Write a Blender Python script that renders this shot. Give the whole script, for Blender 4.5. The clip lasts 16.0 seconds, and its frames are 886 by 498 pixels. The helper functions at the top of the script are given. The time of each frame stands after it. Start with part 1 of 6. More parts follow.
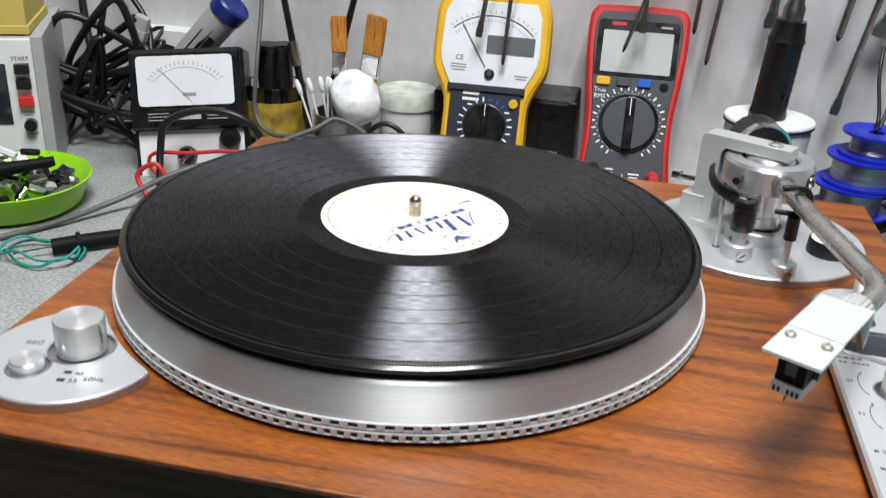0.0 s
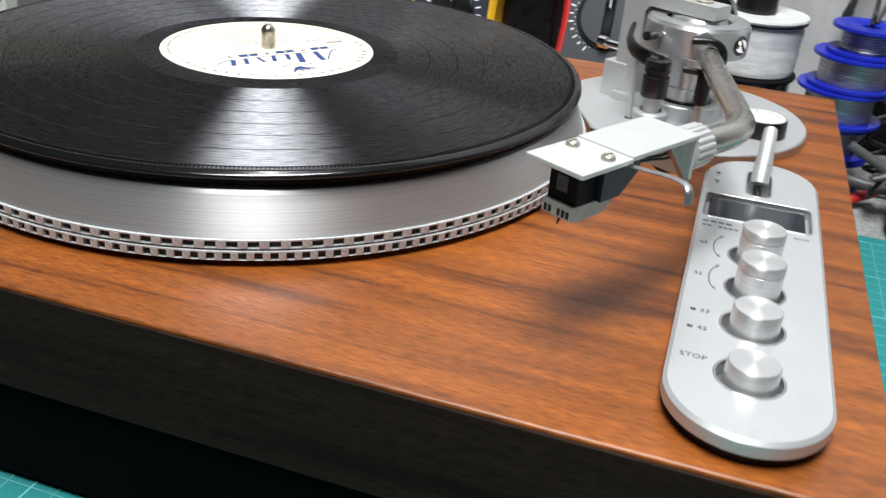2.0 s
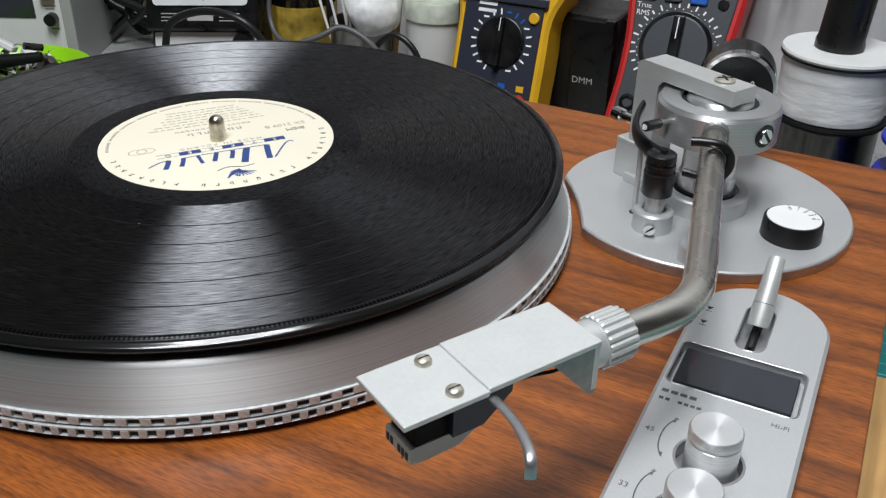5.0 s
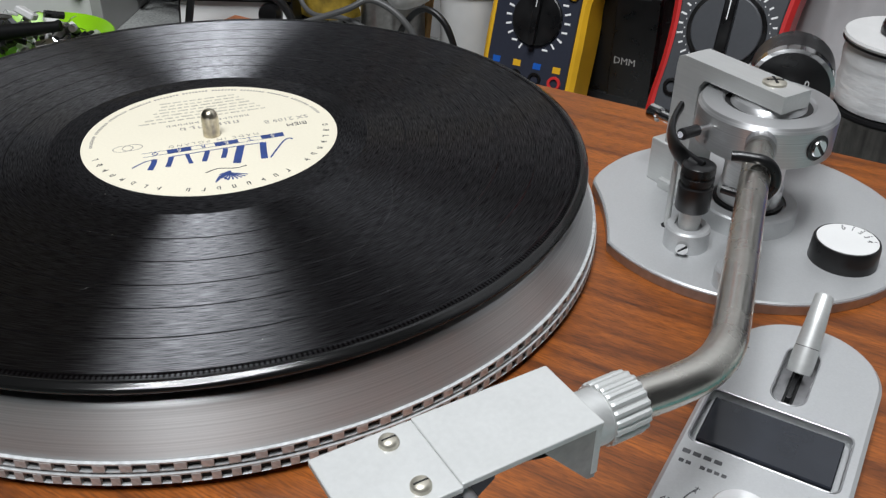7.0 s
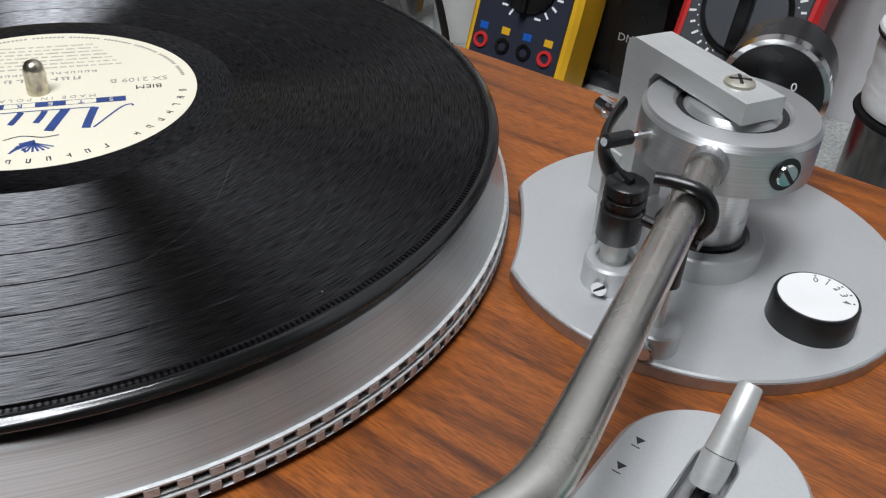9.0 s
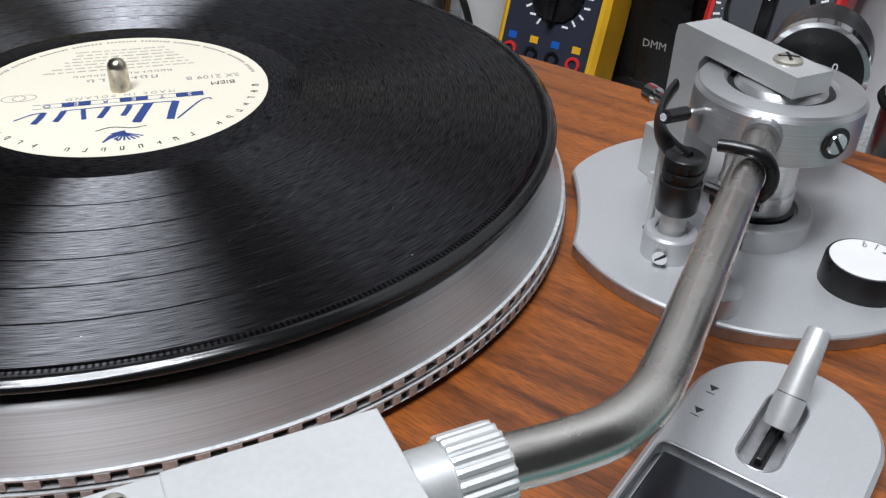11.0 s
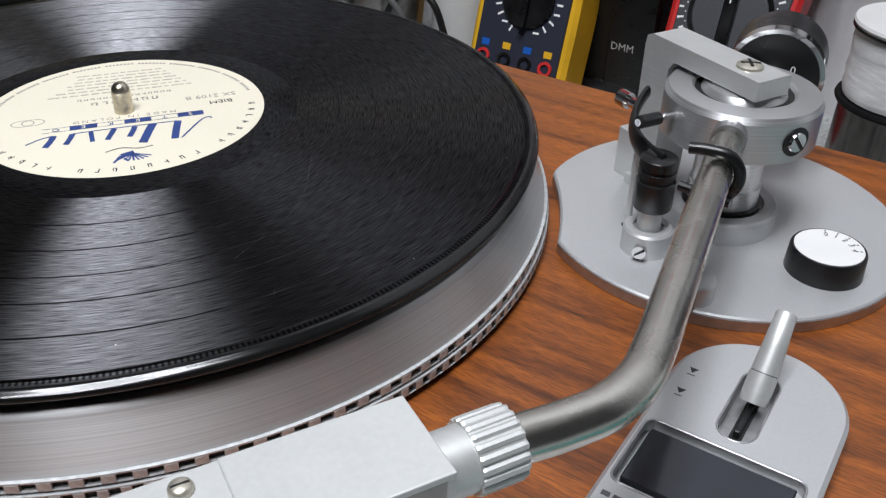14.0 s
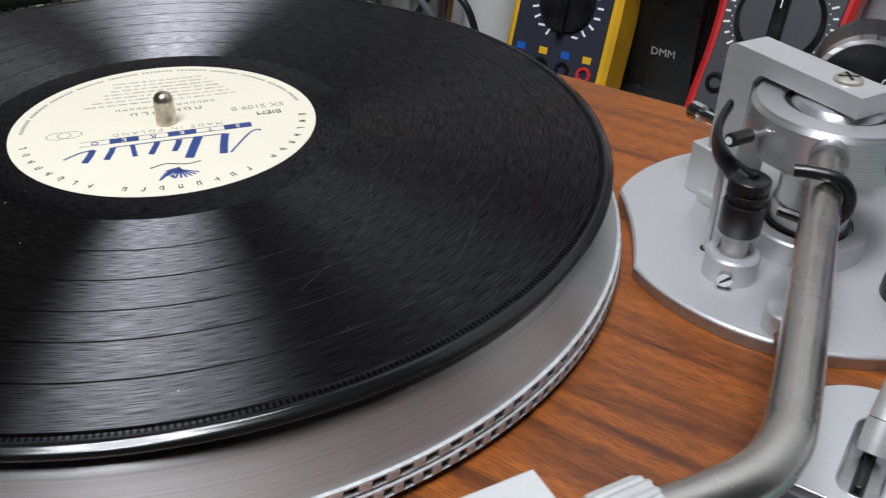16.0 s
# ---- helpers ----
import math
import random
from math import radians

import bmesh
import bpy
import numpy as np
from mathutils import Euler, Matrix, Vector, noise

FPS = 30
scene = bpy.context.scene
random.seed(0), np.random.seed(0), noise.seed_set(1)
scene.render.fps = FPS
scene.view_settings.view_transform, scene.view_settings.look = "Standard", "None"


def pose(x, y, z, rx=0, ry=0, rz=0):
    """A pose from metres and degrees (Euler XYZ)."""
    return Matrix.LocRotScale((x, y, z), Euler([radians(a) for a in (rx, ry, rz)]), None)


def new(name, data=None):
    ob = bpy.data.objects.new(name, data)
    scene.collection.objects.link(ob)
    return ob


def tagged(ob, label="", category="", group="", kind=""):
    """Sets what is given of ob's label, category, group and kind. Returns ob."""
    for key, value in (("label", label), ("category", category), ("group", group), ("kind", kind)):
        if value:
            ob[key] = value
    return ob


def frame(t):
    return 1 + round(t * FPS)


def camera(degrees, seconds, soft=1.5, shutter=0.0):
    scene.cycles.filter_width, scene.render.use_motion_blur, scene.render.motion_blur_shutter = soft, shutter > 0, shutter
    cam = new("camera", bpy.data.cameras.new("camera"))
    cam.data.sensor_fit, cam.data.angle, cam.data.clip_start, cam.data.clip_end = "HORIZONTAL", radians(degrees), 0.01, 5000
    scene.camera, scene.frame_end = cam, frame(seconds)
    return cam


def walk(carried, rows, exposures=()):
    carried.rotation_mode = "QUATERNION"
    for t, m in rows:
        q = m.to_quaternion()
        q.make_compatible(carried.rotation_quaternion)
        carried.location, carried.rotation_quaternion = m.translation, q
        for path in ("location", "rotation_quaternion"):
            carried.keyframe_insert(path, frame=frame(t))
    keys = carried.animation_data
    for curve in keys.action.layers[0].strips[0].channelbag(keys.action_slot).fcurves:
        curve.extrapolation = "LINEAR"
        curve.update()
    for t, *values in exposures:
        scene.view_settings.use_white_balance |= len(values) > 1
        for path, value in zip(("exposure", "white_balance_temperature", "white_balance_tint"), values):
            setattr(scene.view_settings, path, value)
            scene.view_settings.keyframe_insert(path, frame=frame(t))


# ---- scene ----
# Bench top is z = 0; the turntable's veneer top is at z = W.
W = 0.09
cam = camera(52.17, 16.0, soft=1.25, shutter=0.3)
ROWS = [
    (0, 0.0982, -0.4380, 0.3124, 65.21, -2.75, 11.87),
    (0.5, 0.1171, -0.4401, 0.2741, 65.34, -2.02, 11.81),
    (1, 0.1270, -0.4428, 0.2637, 64.90, -1.06, 10.40),
    (1.5, 0.1731, -0.4282, 0.2662, 63.83, -1.23, 9.96),
    (2, 0.2100, -0.3837, 0.2447, 62.59, -4.09, 18.75),
    (2.5, 0.2199, -0.3369, 0.2471, 61.97, -4.14, 23.83),
    (3, 0.2230, -0.3234, 0.2445, 61.64, -3.83, 25.18),
    (3.5, 0.2297, -0.3196, 0.2561, 61.26, -3.19, 25.65),
    (4, 0.2492, -0.3115, 0.2686, 61.02, -2.13, 26.02),
    (6.5, 0.2553, -0.2416, 0.2903, 57.72, -0.72, 30.03),
    (7, 0.2479, -0.2385, 0.2838, 57.37, -0.73, 30.76),
    (7.5, 0.2536, -0.2256, 0.2681, 57.00, -0.70, 31.48),
    (8, 0.2725, -0.1560, 0.2580, 54.95, -1.55, 34.60),
    (8.5, 0.2633, -0.1422, 0.2598, 54.53, -3.04, 36.28),
    (11, 0.2583, -0.1734, 0.2545, 56.61, -1.83, 35.93),
    (11.5, 0.2452, -0.1867, 0.2476, 56.47, -1.68, 34.82),
    (12, 0.2437, -0.2020, 0.2479, 56.47, -1.53, 33.87),
    (12.5, 0.2484, -0.2031, 0.2515, 56.44, -1.33, 33.29),
    (13, 0.2605, -0.1958, 0.2530, 56.46, -0.88, 33.07),
    (13.5, 0.2640, -0.1913, 0.2558, 56.52, -0.79, 33.05),
    (14, 0.2614, -0.1911, 0.2658, 56.73, -1.06, 33.31),
    (14.5, 0.2668, -0.1864, 0.2682, 56.94, -1.22, 33.55),
    (15, 0.2697, -0.1794, 0.2715, 56.74, -1.30, 33.70),
    (15.5, 0.2554, -0.1793, 0.2643, 56.57, -1.31, 33.61),
    (16, 0.2302, -0.1838, 0.2601, 56.65, -1.37, 33.48),
]
EXPOSURES = [(0.0, 0.32, 6500, 10), (1.5, 0.40, 6600, 10), (2.5, 0.26, 6550, 10), (3.0, 0.22, 6550, 10), (4.0, 0.00, 6450, 10), (6.3, -0.25, 6450, 11), (8.7, -0.22, 6400, 11), (10.8, -0.14, 6250, 13), (12.0, -0.22, 6400, 13), (16.0, -0.22, 6300, 13)]
walk(cam, [(t, pose(x, y, z, rx, ry, rz)) for t, x, y, z, rx, ry, rz in ROWS], EXPOSURES)

# ---- light: a diffused ceiling fitting with two bare tubes over the front of the bench ----
world = bpy.data.worlds.new("room_air")
scene.world = world
world.use_nodes = True
world.node_tree.nodes["Background"].inputs[0].default_value = (0.75, 0.85, 1.0, 1)
world.node_tree.nodes["Background"].inputs[1].default_value = 0.25


def tube_lamp(x, y, z, length, width, power):
    """A bare ceiling light, length along y, over the front edge of the bench."""
    data = bpy.data.lights.new("ceiling_tube", "AREA")
    data.shape, data.size, data.size_y, data.energy = "RECTANGLE", length, width, power
    data.color = (0.95, 0.98, 1.0)
    ob = new("ceiling_tube", data)
    ob.matrix_world = pose(x, y, z, 0, 0, 90)
    return ob


tube_lamp(0.17, -0.45, 1.50, 0.90, 0.30, 17.0)
tube_lamp(0.01, -0.45, 1.49, 0.90, 0.05, 9.5)
tube_lamp(0.33, -0.45, 1.49, 0.90, 0.05, 9.5)


# ---- materials ----
def nodes_of(m):
    m.use_nodes = True
    return m.node_tree.nodes, m.node_tree.links, m.node_tree.nodes["Principled BSDF"]


def surface(name, base, rough=0.5, metal=0.0, grain=0.0, scale=400.0, stain=0.0, stain_scale=14.0, bump=0.0, stretch=(1, 1, 1), rough_var=0.0, coat=0.0):
    """A plain painted, moulded or metal surface with fine grain and broad stains."""
    m = bpy.data.materials.new(name)
    n, l, p = nodes_of(m)
    p.inputs["Roughness"].default_value, p.inputs["Metallic"].default_value = rough, metal
    p.inputs["Coat Weight"].default_value = coat
    co, mp = n.new("ShaderNodeTexCoord"), n.new("ShaderNodeMapping")
    mp.inputs["Scale"].default_value = stretch
    l.new(co.outputs["Object"], mp.inputs[0])
    fine, broad = n.new("ShaderNodeTexNoise"), n.new("ShaderNodeTexNoise")
    fine.inputs["Scale"].default_value, broad.inputs["Scale"].default_value = scale, stain_scale
    fine.inputs["Detail"].default_value, broad.inputs["Detail"].default_value = 3, 6
    l.new(mp.outputs[0], fine.inputs["Vector"])
    l.new(co.outputs["Object"], broad.inputs["Vector"])
    hue = n.new("ShaderNodeHueSaturation")
    hue.inputs["Color"].default_value = (*base, 1)
    a, b = n.new("ShaderNodeMapRange"), n.new("ShaderNodeMapRange")
    for node, amount in ((a, grain), (b, stain)):
        node.inputs[1].default_value, node.inputs[2].default_value = 0.3, 0.7
        node.inputs[3].default_value, node.inputs[4].default_value = 1 - amount, 1 + amount
    l.new(fine.outputs[0], a.inputs[0])
    l.new(broad.outputs[0], b.inputs[0])
    mul = n.new("ShaderNodeMath")
    mul.operation = "MULTIPLY"
    l.new(a.outputs[0], mul.inputs[0])
    l.new(b.outputs[0], mul.inputs[1])
    last = mul.outputs[0]
    l.new(last, hue.inputs["Value"])
    l.new(hue.outputs[0], p.inputs["Base Color"])
    if rough_var:
        r = n.new("ShaderNodeMapRange")
        r.inputs[1].default_value, r.inputs[2].default_value = 0.3, 0.7
        r.inputs[3].default_value, r.inputs[4].default_value = max(0.02, rough - rough_var), min(1, rough + rough_var)
        l.new(broad.outputs[0], r.inputs[0])
        l.new(r.outputs[0], p.inputs["Roughness"])
    if bump:
        bp = n.new("ShaderNodeBump")
        bp.inputs["Strength"].default_value, bp.inputs["Distance"].default_value = bump, 0.001
        l.new(fine.outputs[0], bp.inputs["Height"])
        l.new(bp.outputs[0], p.inputs["Normal"])
    return m


def turned_metal(name, base, rough, aniso=0.7):
    """Lathe-turned aluminium: fine rings round the z axis, so that lights draw out into spokes."""
    m = bpy.data.materials.new(name)
    n, l, p = nodes_of(m)
    p.inputs["Base Color"].default_value, p.inputs["Metallic"].default_value = (*base, 1), 0.8
    p.inputs["Roughness"].default_value, p.inputs["Anisotropic"].default_value = rough, aniso
    co, xyz, lines, tone, hue = (n.new("ShaderNode" + k) for k in ("TexCoord", "SeparateXYZ", "TexNoise", "MapRange", "HueSaturation"))
    lines.noise_dimensions = "1D"
    lines.inputs["Scale"].default_value, lines.inputs["Detail"].default_value = 1800.0, 4.0
    l.new(co.outputs["Object"], xyz.inputs[0])
    l.new(xyz.outputs[2], lines.inputs["W"])
    tone.inputs[1].default_value, tone.inputs[2].default_value, tone.inputs[3].default_value, tone.inputs[4].default_value = 0.3, 0.7, 0.88, 1.08
    l.new(lines.outputs[0], tone.inputs[0])
    hue.inputs["Color"].default_value = (*base, 1)
    l.new(tone.outputs[0], hue.inputs["Value"])
    l.new(hue.outputs[0], p.inputs["Base Color"])
    tan = n.new("ShaderNodeTangent")
    tan.direction_type, tan.axis = "RADIAL", "Z"
    l.new(tan.outputs[0], p.inputs["Tangent"])
    p.inputs["Anisotropic Rotation"].default_value = 0.25
    return m


def veneer(name, dark, light, gloss=0.36):
    m = bpy.data.materials.new(name)
    n, l, p = nodes_of(m)
    co = n.new("ShaderNodeTexCoord")
    mp, mp2, mp3 = (n.new("ShaderNodeMapping") for _ in range(3))
    mp.inputs["Scale"].default_value = (1.9, 26, 26)
    mp2.inputs["Scale"].default_value = (60, 520, 520)
    mp3.inputs["Scale"].default_value = (4.0, 85, 85)
    mp.inputs["Rotation"].default_value = mp2.inputs["Rotation"].default_value = (0, 0, 0.06)
    streak, pore, cloud = (n.new("ShaderNodeTexNoise") for _ in range(3))
    for a, b, s, d, w in ((mp, streak, 2.4, 4, 1.0), (mp2, pore, 3.0, 3, 0.0), (mp3, cloud, 1.6, 5, 0.8)):
        l.new(co.outputs["Object"], a.inputs[0])
        l.new(a.outputs[0], b.inputs["Vector"])
        b.inputs["Scale"].default_value, b.inputs["Detail"].default_value, b.inputs["Distortion"].default_value = s, d, w
    ramp = n.new("ShaderNodeValToRGB")
    e = ramp.color_ramp.elements
    e[0].position, e[0].color, e[1].position, e[1].color = 0.34, (*dark, 1), 0.60, (*light, 1)
    mid = e.new(0.46)
    mid.color = (*[0.4 * a + 0.6 * b for a, b in zip(dark, light)], 1)
    add = n.new("ShaderNodeMath")
    add.operation = "MULTIPLY_ADD"
    add.inputs[1].default_value = 0.36
    half = n.new("ShaderNodeMath")
    half.operation = "MULTIPLY"
    half.inputs[1].default_value = 0.64
    l.new(streak.outputs[0], half.inputs[0])
    l.new(cloud.outputs[0], add.inputs[0])
    l.new(half.outputs[0], add.inputs[2])
    l.new(add.outputs[0], ramp.inputs[0])
    pr = n.new("ShaderNodeMapRange")
    pr.inputs[1].default_value, pr.inputs[2].default_value, pr.inputs[3].default_value, pr.inputs[4].default_value = 0.34, 0.60, 0.56, 1.14
    l.new(pore.outputs[0], pr.inputs[0])
    hue = n.new("ShaderNodeHueSaturation")
    l.new(ramp.outputs[0], hue.inputs["Color"])
    l.new(pr.outputs[0], hue.inputs["Value"])
    l.new(hue.outputs[0], p.inputs["Base Color"])
    p.inputs["Roughness"].default_value = gloss
    bp = n.new("ShaderNodeBump")
    bp.inputs["Strength"].default_value, bp.inputs["Distance"].default_value = 0.12, 0.0004
    l.new(pore.outputs[0], bp.inputs["Height"])
    l.new(bp.outputs[0], p.inputs["Normal"])
    return m


def vinyl(name):
    """Grooved vinyl: rings of different gloss, silent gaps between tracks, specks of dust."""
    m = bpy.data.materials.new(name)
    n, l, p = nodes_of(m)
    co, sep, ln = n.new("ShaderNodeTexCoord"), n.new("ShaderNodeVectorMath"), n.new("ShaderNodeVectorMath")
    sep.operation, ln.operation = "MULTIPLY", "LENGTH"
    sep.inputs[1].default_value = (1, 1, 0)
    l.new(co.outputs["Object"], sep.inputs[0])
    l.new(sep.outputs[0], ln.inputs[0])
    r = ln.outputs["Value"]
    band = n.new("ShaderNodeTexNoise")
    band.noise_dimensions = "1D"
    band.inputs["Scale"].default_value, band.inputs["Detail"].default_value = 1100.0, 6.0
    l.new(r, band.inputs["W"])
    gaps = n.new("ShaderNodeValToRGB")
    gaps.color_ramp.interpolation = "CONSTANT"
    e = gaps.color_ramp.elements
    e[0].position, e[0].color = 0.0, (0, 0, 0, 1)
    e[1].position, e[1].color = 0.4045, (0, 0, 0, 1)
    for at, v in ((0.412, 1), (0.515, 0), (0.519, 1), (0.603, 0), (0.607, 1), (0.690, 0), (0.694, 1), (0.768, 0), (0.772, 1), (0.862, 0), (0.866, 1), (0.963, 0), (0.972, 1)):
        q = e.new(at)
        q.color = (v, v, v, 1)
    scale = n.new("ShaderNodeMath")
    scale.operation = "DIVIDE"
    scale.inputs[1].default_value = 0.1505
    l.new(r, scale.inputs[0])
    l.new(scale.outputs[0], gaps.inputs[0])
    rough = n.new("ShaderNodeMapRange")
    rough.inputs[1].default_value, rough.inputs[2].default_value, rough.inputs[3].default_value, rough.inputs[4].default_value = 0.3, 0.7, 0.31, 0.38
    l.new(band.outputs[0], rough.inputs[0])
    mix = n.new("ShaderNodeMix")
    mix.inputs[2].default_value = 0.17
    l.new(gaps.outputs[0], mix.inputs[0])
    l.new(rough.outputs[0], mix.inputs[3])
    gloss = n.new("ShaderNodeBsdfAnisotropic")
    gloss.distribution = "BECKMANN"
    gloss.inputs["Color"].default_value = (0.60, 0.62, 0.65, 1)
    gloss.inputs["Anisotropy"].default_value = 0.52
    l.new(mix.outputs[0], gloss.inputs["Roughness"])
    tan = n.new("ShaderNodeTangent")
    tan.direction_type, tan.axis = "RADIAL", "Z"
    l.new(tan.outputs[0], gloss.inputs["Tangent"])
    # groove modulation: fine ripples that glitter inside the streaks of light
    ripple, swell = n.new("ShaderNodeTexNoise"), n.new("ShaderNodeMapRange")
    ripple.inputs["Scale"].default_value, ripple.inputs["Detail"].default_value = 1.0, 3.0
    xyz, turn, polar = n.new("ShaderNodeSeparateXYZ"), n.new("ShaderNodeMath"), n.new("ShaderNodeCombineXYZ")
    turn.operation = "ARCTAN2"
    l.new(co.outputs["Object"], xyz.inputs[0])
    l.new(xyz.outputs[0], turn.inputs[0])
    l.new(xyz.outputs[1], turn.inputs[1])
    wide, deep = n.new("ShaderNodeMath"), n.new("ShaderNodeMath")
    wide.operation = deep.operation = "MULTIPLY"
    wide.inputs[1].default_value, deep.inputs[1].default_value = 16.0, 3400.0
    l.new(turn.outputs[0], wide.inputs[0])
    l.new(r, deep.inputs[0])
    l.new(wide.outputs[0], polar.inputs[0])
    l.new(deep.outputs[0], polar.inputs[1])
    l.new(polar.outputs[0], ripple.inputs["Vector"])
    swell.inputs[1].default_value, swell.inputs[2].default_value, swell.inputs[3].default_value, swell.inputs[4].default_value = 0.32, 0.68, 0.05, 1.0
    l.new(ripple.outputs[0], swell.inputs[0])
    tint = n.new("ShaderNodeMix")
    tint.data_type = "RGBA"
    tint.inputs[6].default_value, tint.inputs[7].default_value = (0.08, 0.082, 0.09, 1), (0.94, 0.95, 1.0, 1)
    l.new(swell.outputs[0], tint.inputs[0])
    # lead-in glitter is painted: short bars round the ring dim the gloss colour
    fast, comb, inner, outer, ring, dim, barred = (n.new("ShaderNodeMath") for _ in range(7))
    fast.operation, comb.operation, inner.operation, outer.operation = "MULTIPLY", "SINE", "GREATER_THAN", "LESS_THAN"
    ring.operation, dim.operation, barred.operation = "MULTIPLY", "MULTIPLY_ADD", "MULTIPLY"
    fast.inputs[1].default_value, inner.inputs[1].default_value, outer.inputs[1].default_value = 620.0, 0.1458, 0.1474
    l.new(turn.outputs[0], fast.inputs[0])
    l.new(fast.outputs[0], comb.inputs[0])
    l.new(r, inner.inputs[0])
    l.new(r, outer.inputs[0])
    l.new(inner.outputs[0], ring.inputs[0])
    l.new(outer.outputs[0], ring.inputs[1])
    dim.inputs[1].default_value, dim.inputs[2].default_value = 0.5, -0.5
    l.new(comb.outputs[0], dim.inputs[0])
    l.new(dim.outputs[0], barred.inputs[0])
    l.new(ring.outputs[0], barred.inputs[1])
    lit = n.new("ShaderNodeHueSaturation")
    bright = n.new("ShaderNodeMath")
    bright.operation = "MULTIPLY_ADD"
    bright.inputs[1].default_value, bright.inputs[2].default_value = 0.95, 1.0
    l.new(barred.outputs[0], bright.inputs[0])
    smooth_gap, shade = n.new("ShaderNodeMapRange"), n.new("ShaderNodeMath")
    smooth_gap.inputs[3].default_value = 0.62
    shade.operation = "MULTIPLY"
    l.new(gaps.outputs[0], smooth_gap.inputs[0])
    l.new(smooth_gap.outputs[0], shade.inputs[0])
    l.new(bright.outputs[0], shade.inputs[1])
    l.new(shade.outputs[0], lit.inputs["Value"])
    l.new(tint.outputs[2], lit.inputs["Color"])
    l.new(lit.outputs[0], gloss.inputs["Color"])
    # the two walls of the groove lean outwards and inwards
    other, lobes = n.new("ShaderNodeBsdfAnisotropic"), n.new("ShaderNodeMixShader")
    other.distribution = "BECKMANN"
    other.inputs["Anisotropy"].default_value = 0.52
    l.new(mix.outputs[0], other.inputs["Roughness"])
    l.new(tan.outputs[0], other.inputs["Tangent"])
    l.new(lit.outputs[0], other.inputs["Color"])
    unit, geo = n.new("ShaderNodeVectorMath"), n.new("ShaderNodeNewGeometry")
    unit.operation = "NORMALIZE"
    l.new(sep.outputs[0], unit.inputs[0])
    for wall, lean in ((gloss, 0.72), (other, -0.72)):
        slope, push, total, wave = n.new("ShaderNodeMath"), n.new("ShaderNodeVectorMath"), n.new("ShaderNodeVectorMath"), n.new("ShaderNodeBump")
        slope.operation, push.operation, total.operation = "MULTIPLY", "SCALE", "ADD"
        slope.inputs[1].default_value = lean
        l.new(gaps.outputs[0], slope.inputs[0])
        l.new(unit.outputs[0], push.inputs[0])
        l.new(slope.outputs[0], push.inputs["Scale"])
        l.new(push.outputs[0], total.inputs[0])
        l.new(geo.outputs["Normal"], total.inputs[1])
        wave.inputs["Strength"].default_value, wave.inputs["Distance"].default_value = 0.09, 0.00006
        l.new(ripple.outputs[0], wave.inputs["Height"])
        l.new(total.outputs[0], wave.inputs["Normal"])
        l.new(wave.outputs[0], wall.inputs["Normal"])
    lobes.inputs[0].default_value = 0.5
    l.new(gloss.outputs[0], lobes.inputs[1])
    l.new(other.outputs[0], lobes.inputs[2])
    dust = n.new("ShaderNodeTexVoronoi")
    dust.inputs["Scale"].default_value = 130.0
    l.new(co.outputs["Object"], dust.inputs["Vector"])
    lim = n.new("ShaderNodeMath")
    lim.operation = "LESS_THAN"
    lim.inputs[1].default_value = 0.028
    l.new(dust.outputs["Distance"], lim.inputs[0])
    pick = n.new("ShaderNodeSeparateColor")
    l.new(dust.outputs["Color"], pick.inputs[0])
    some = n.new("ShaderNodeMath")
    some.operation = "LESS_THAN"
    some.inputs[1].default_value = 0.35
    l.new(pick.outputs[0], some.inputs[0])
    both = n.new("ShaderNodeMath")
    both.operation = "MULTIPLY"
    l.new(lim.outputs[0], both.inputs[0])
    l.new(some.outputs[0], both.inputs[1])
    col = n.new("ShaderNodeMix")
    col.data_type = "RGBA"
    col.inputs[6].default_value, col.inputs[7].default_value = (0.0018, 0.0014, 0.0015, 1), (0.35, 0.33, 0.30, 1)
    l.new(both.outputs[0], col.inputs[0])
    under = n.new("ShaderNodeBsdfDiffuse")
    l.new(col.outputs[2], under.inputs["Color"])
    fres, both_bsdf = n.new("ShaderNodeFresnel"), n.new("ShaderNodeMixShader")
    fres.inputs["IOR"].default_value = 1.82
    l.new(fres.outputs[0], both_bsdf.inputs[0])
    l.new(under.outputs[0], both_bsdf.inputs[1])
    l.new(lobes.outputs[0], both_bsdf.inputs[2])
    l.new(both_bsdf.outputs[0], n["Material Output"].inputs["Surface"])
    n.remove(p)
    return m


def clear_glass(name, tint=(1, 1, 1), rough=0.02, weight=1.0):
    m = bpy.data.materials.new(name)
    n, l, p = nodes_of(m)
    p.inputs["Base Color"].default_value, p.inputs["Roughness"].default_value = (*tint, 1), rough
    p.inputs["Transmission Weight"].default_value, p.inputs["IOR"].default_value = weight, 1.3
    return m


VENEER = veneer("mahogany_veneer", (0.042, 0.0088, 0.0022), (0.325, 0.089, 0.0102), 0.40)
VENEER.node_tree.nodes["Principled BSDF"].inputs["Specular IOR Level"].default_value = 0.62
# Darker copy of the veneer: the front's shade is put into its colour.
VENEER_SHADED = veneer("shaded_front_veneer", (0.010, 0.0055, 0.0035), (0.026, 0.0145, 0.0095), 0.55)
VENEER_SHADED.node_tree.nodes["Principled BSDF"].inputs["Specular IOR Level"].default_value = 0.06
VINYL = vinyl("black_vinyl")
VINYL_EDGE = surface("vinyl_edge", (0.006, 0.006, 0.006), 0.15, stain=0.1)
LABEL = surface("cream_paper", (0.74, 0.69, 0.555), 0.6, grain=0.02, scale=900, stain=0.03)
INK = surface("black_ink", (0.02, 0.02, 0.025), 0.6, stain=0.1)
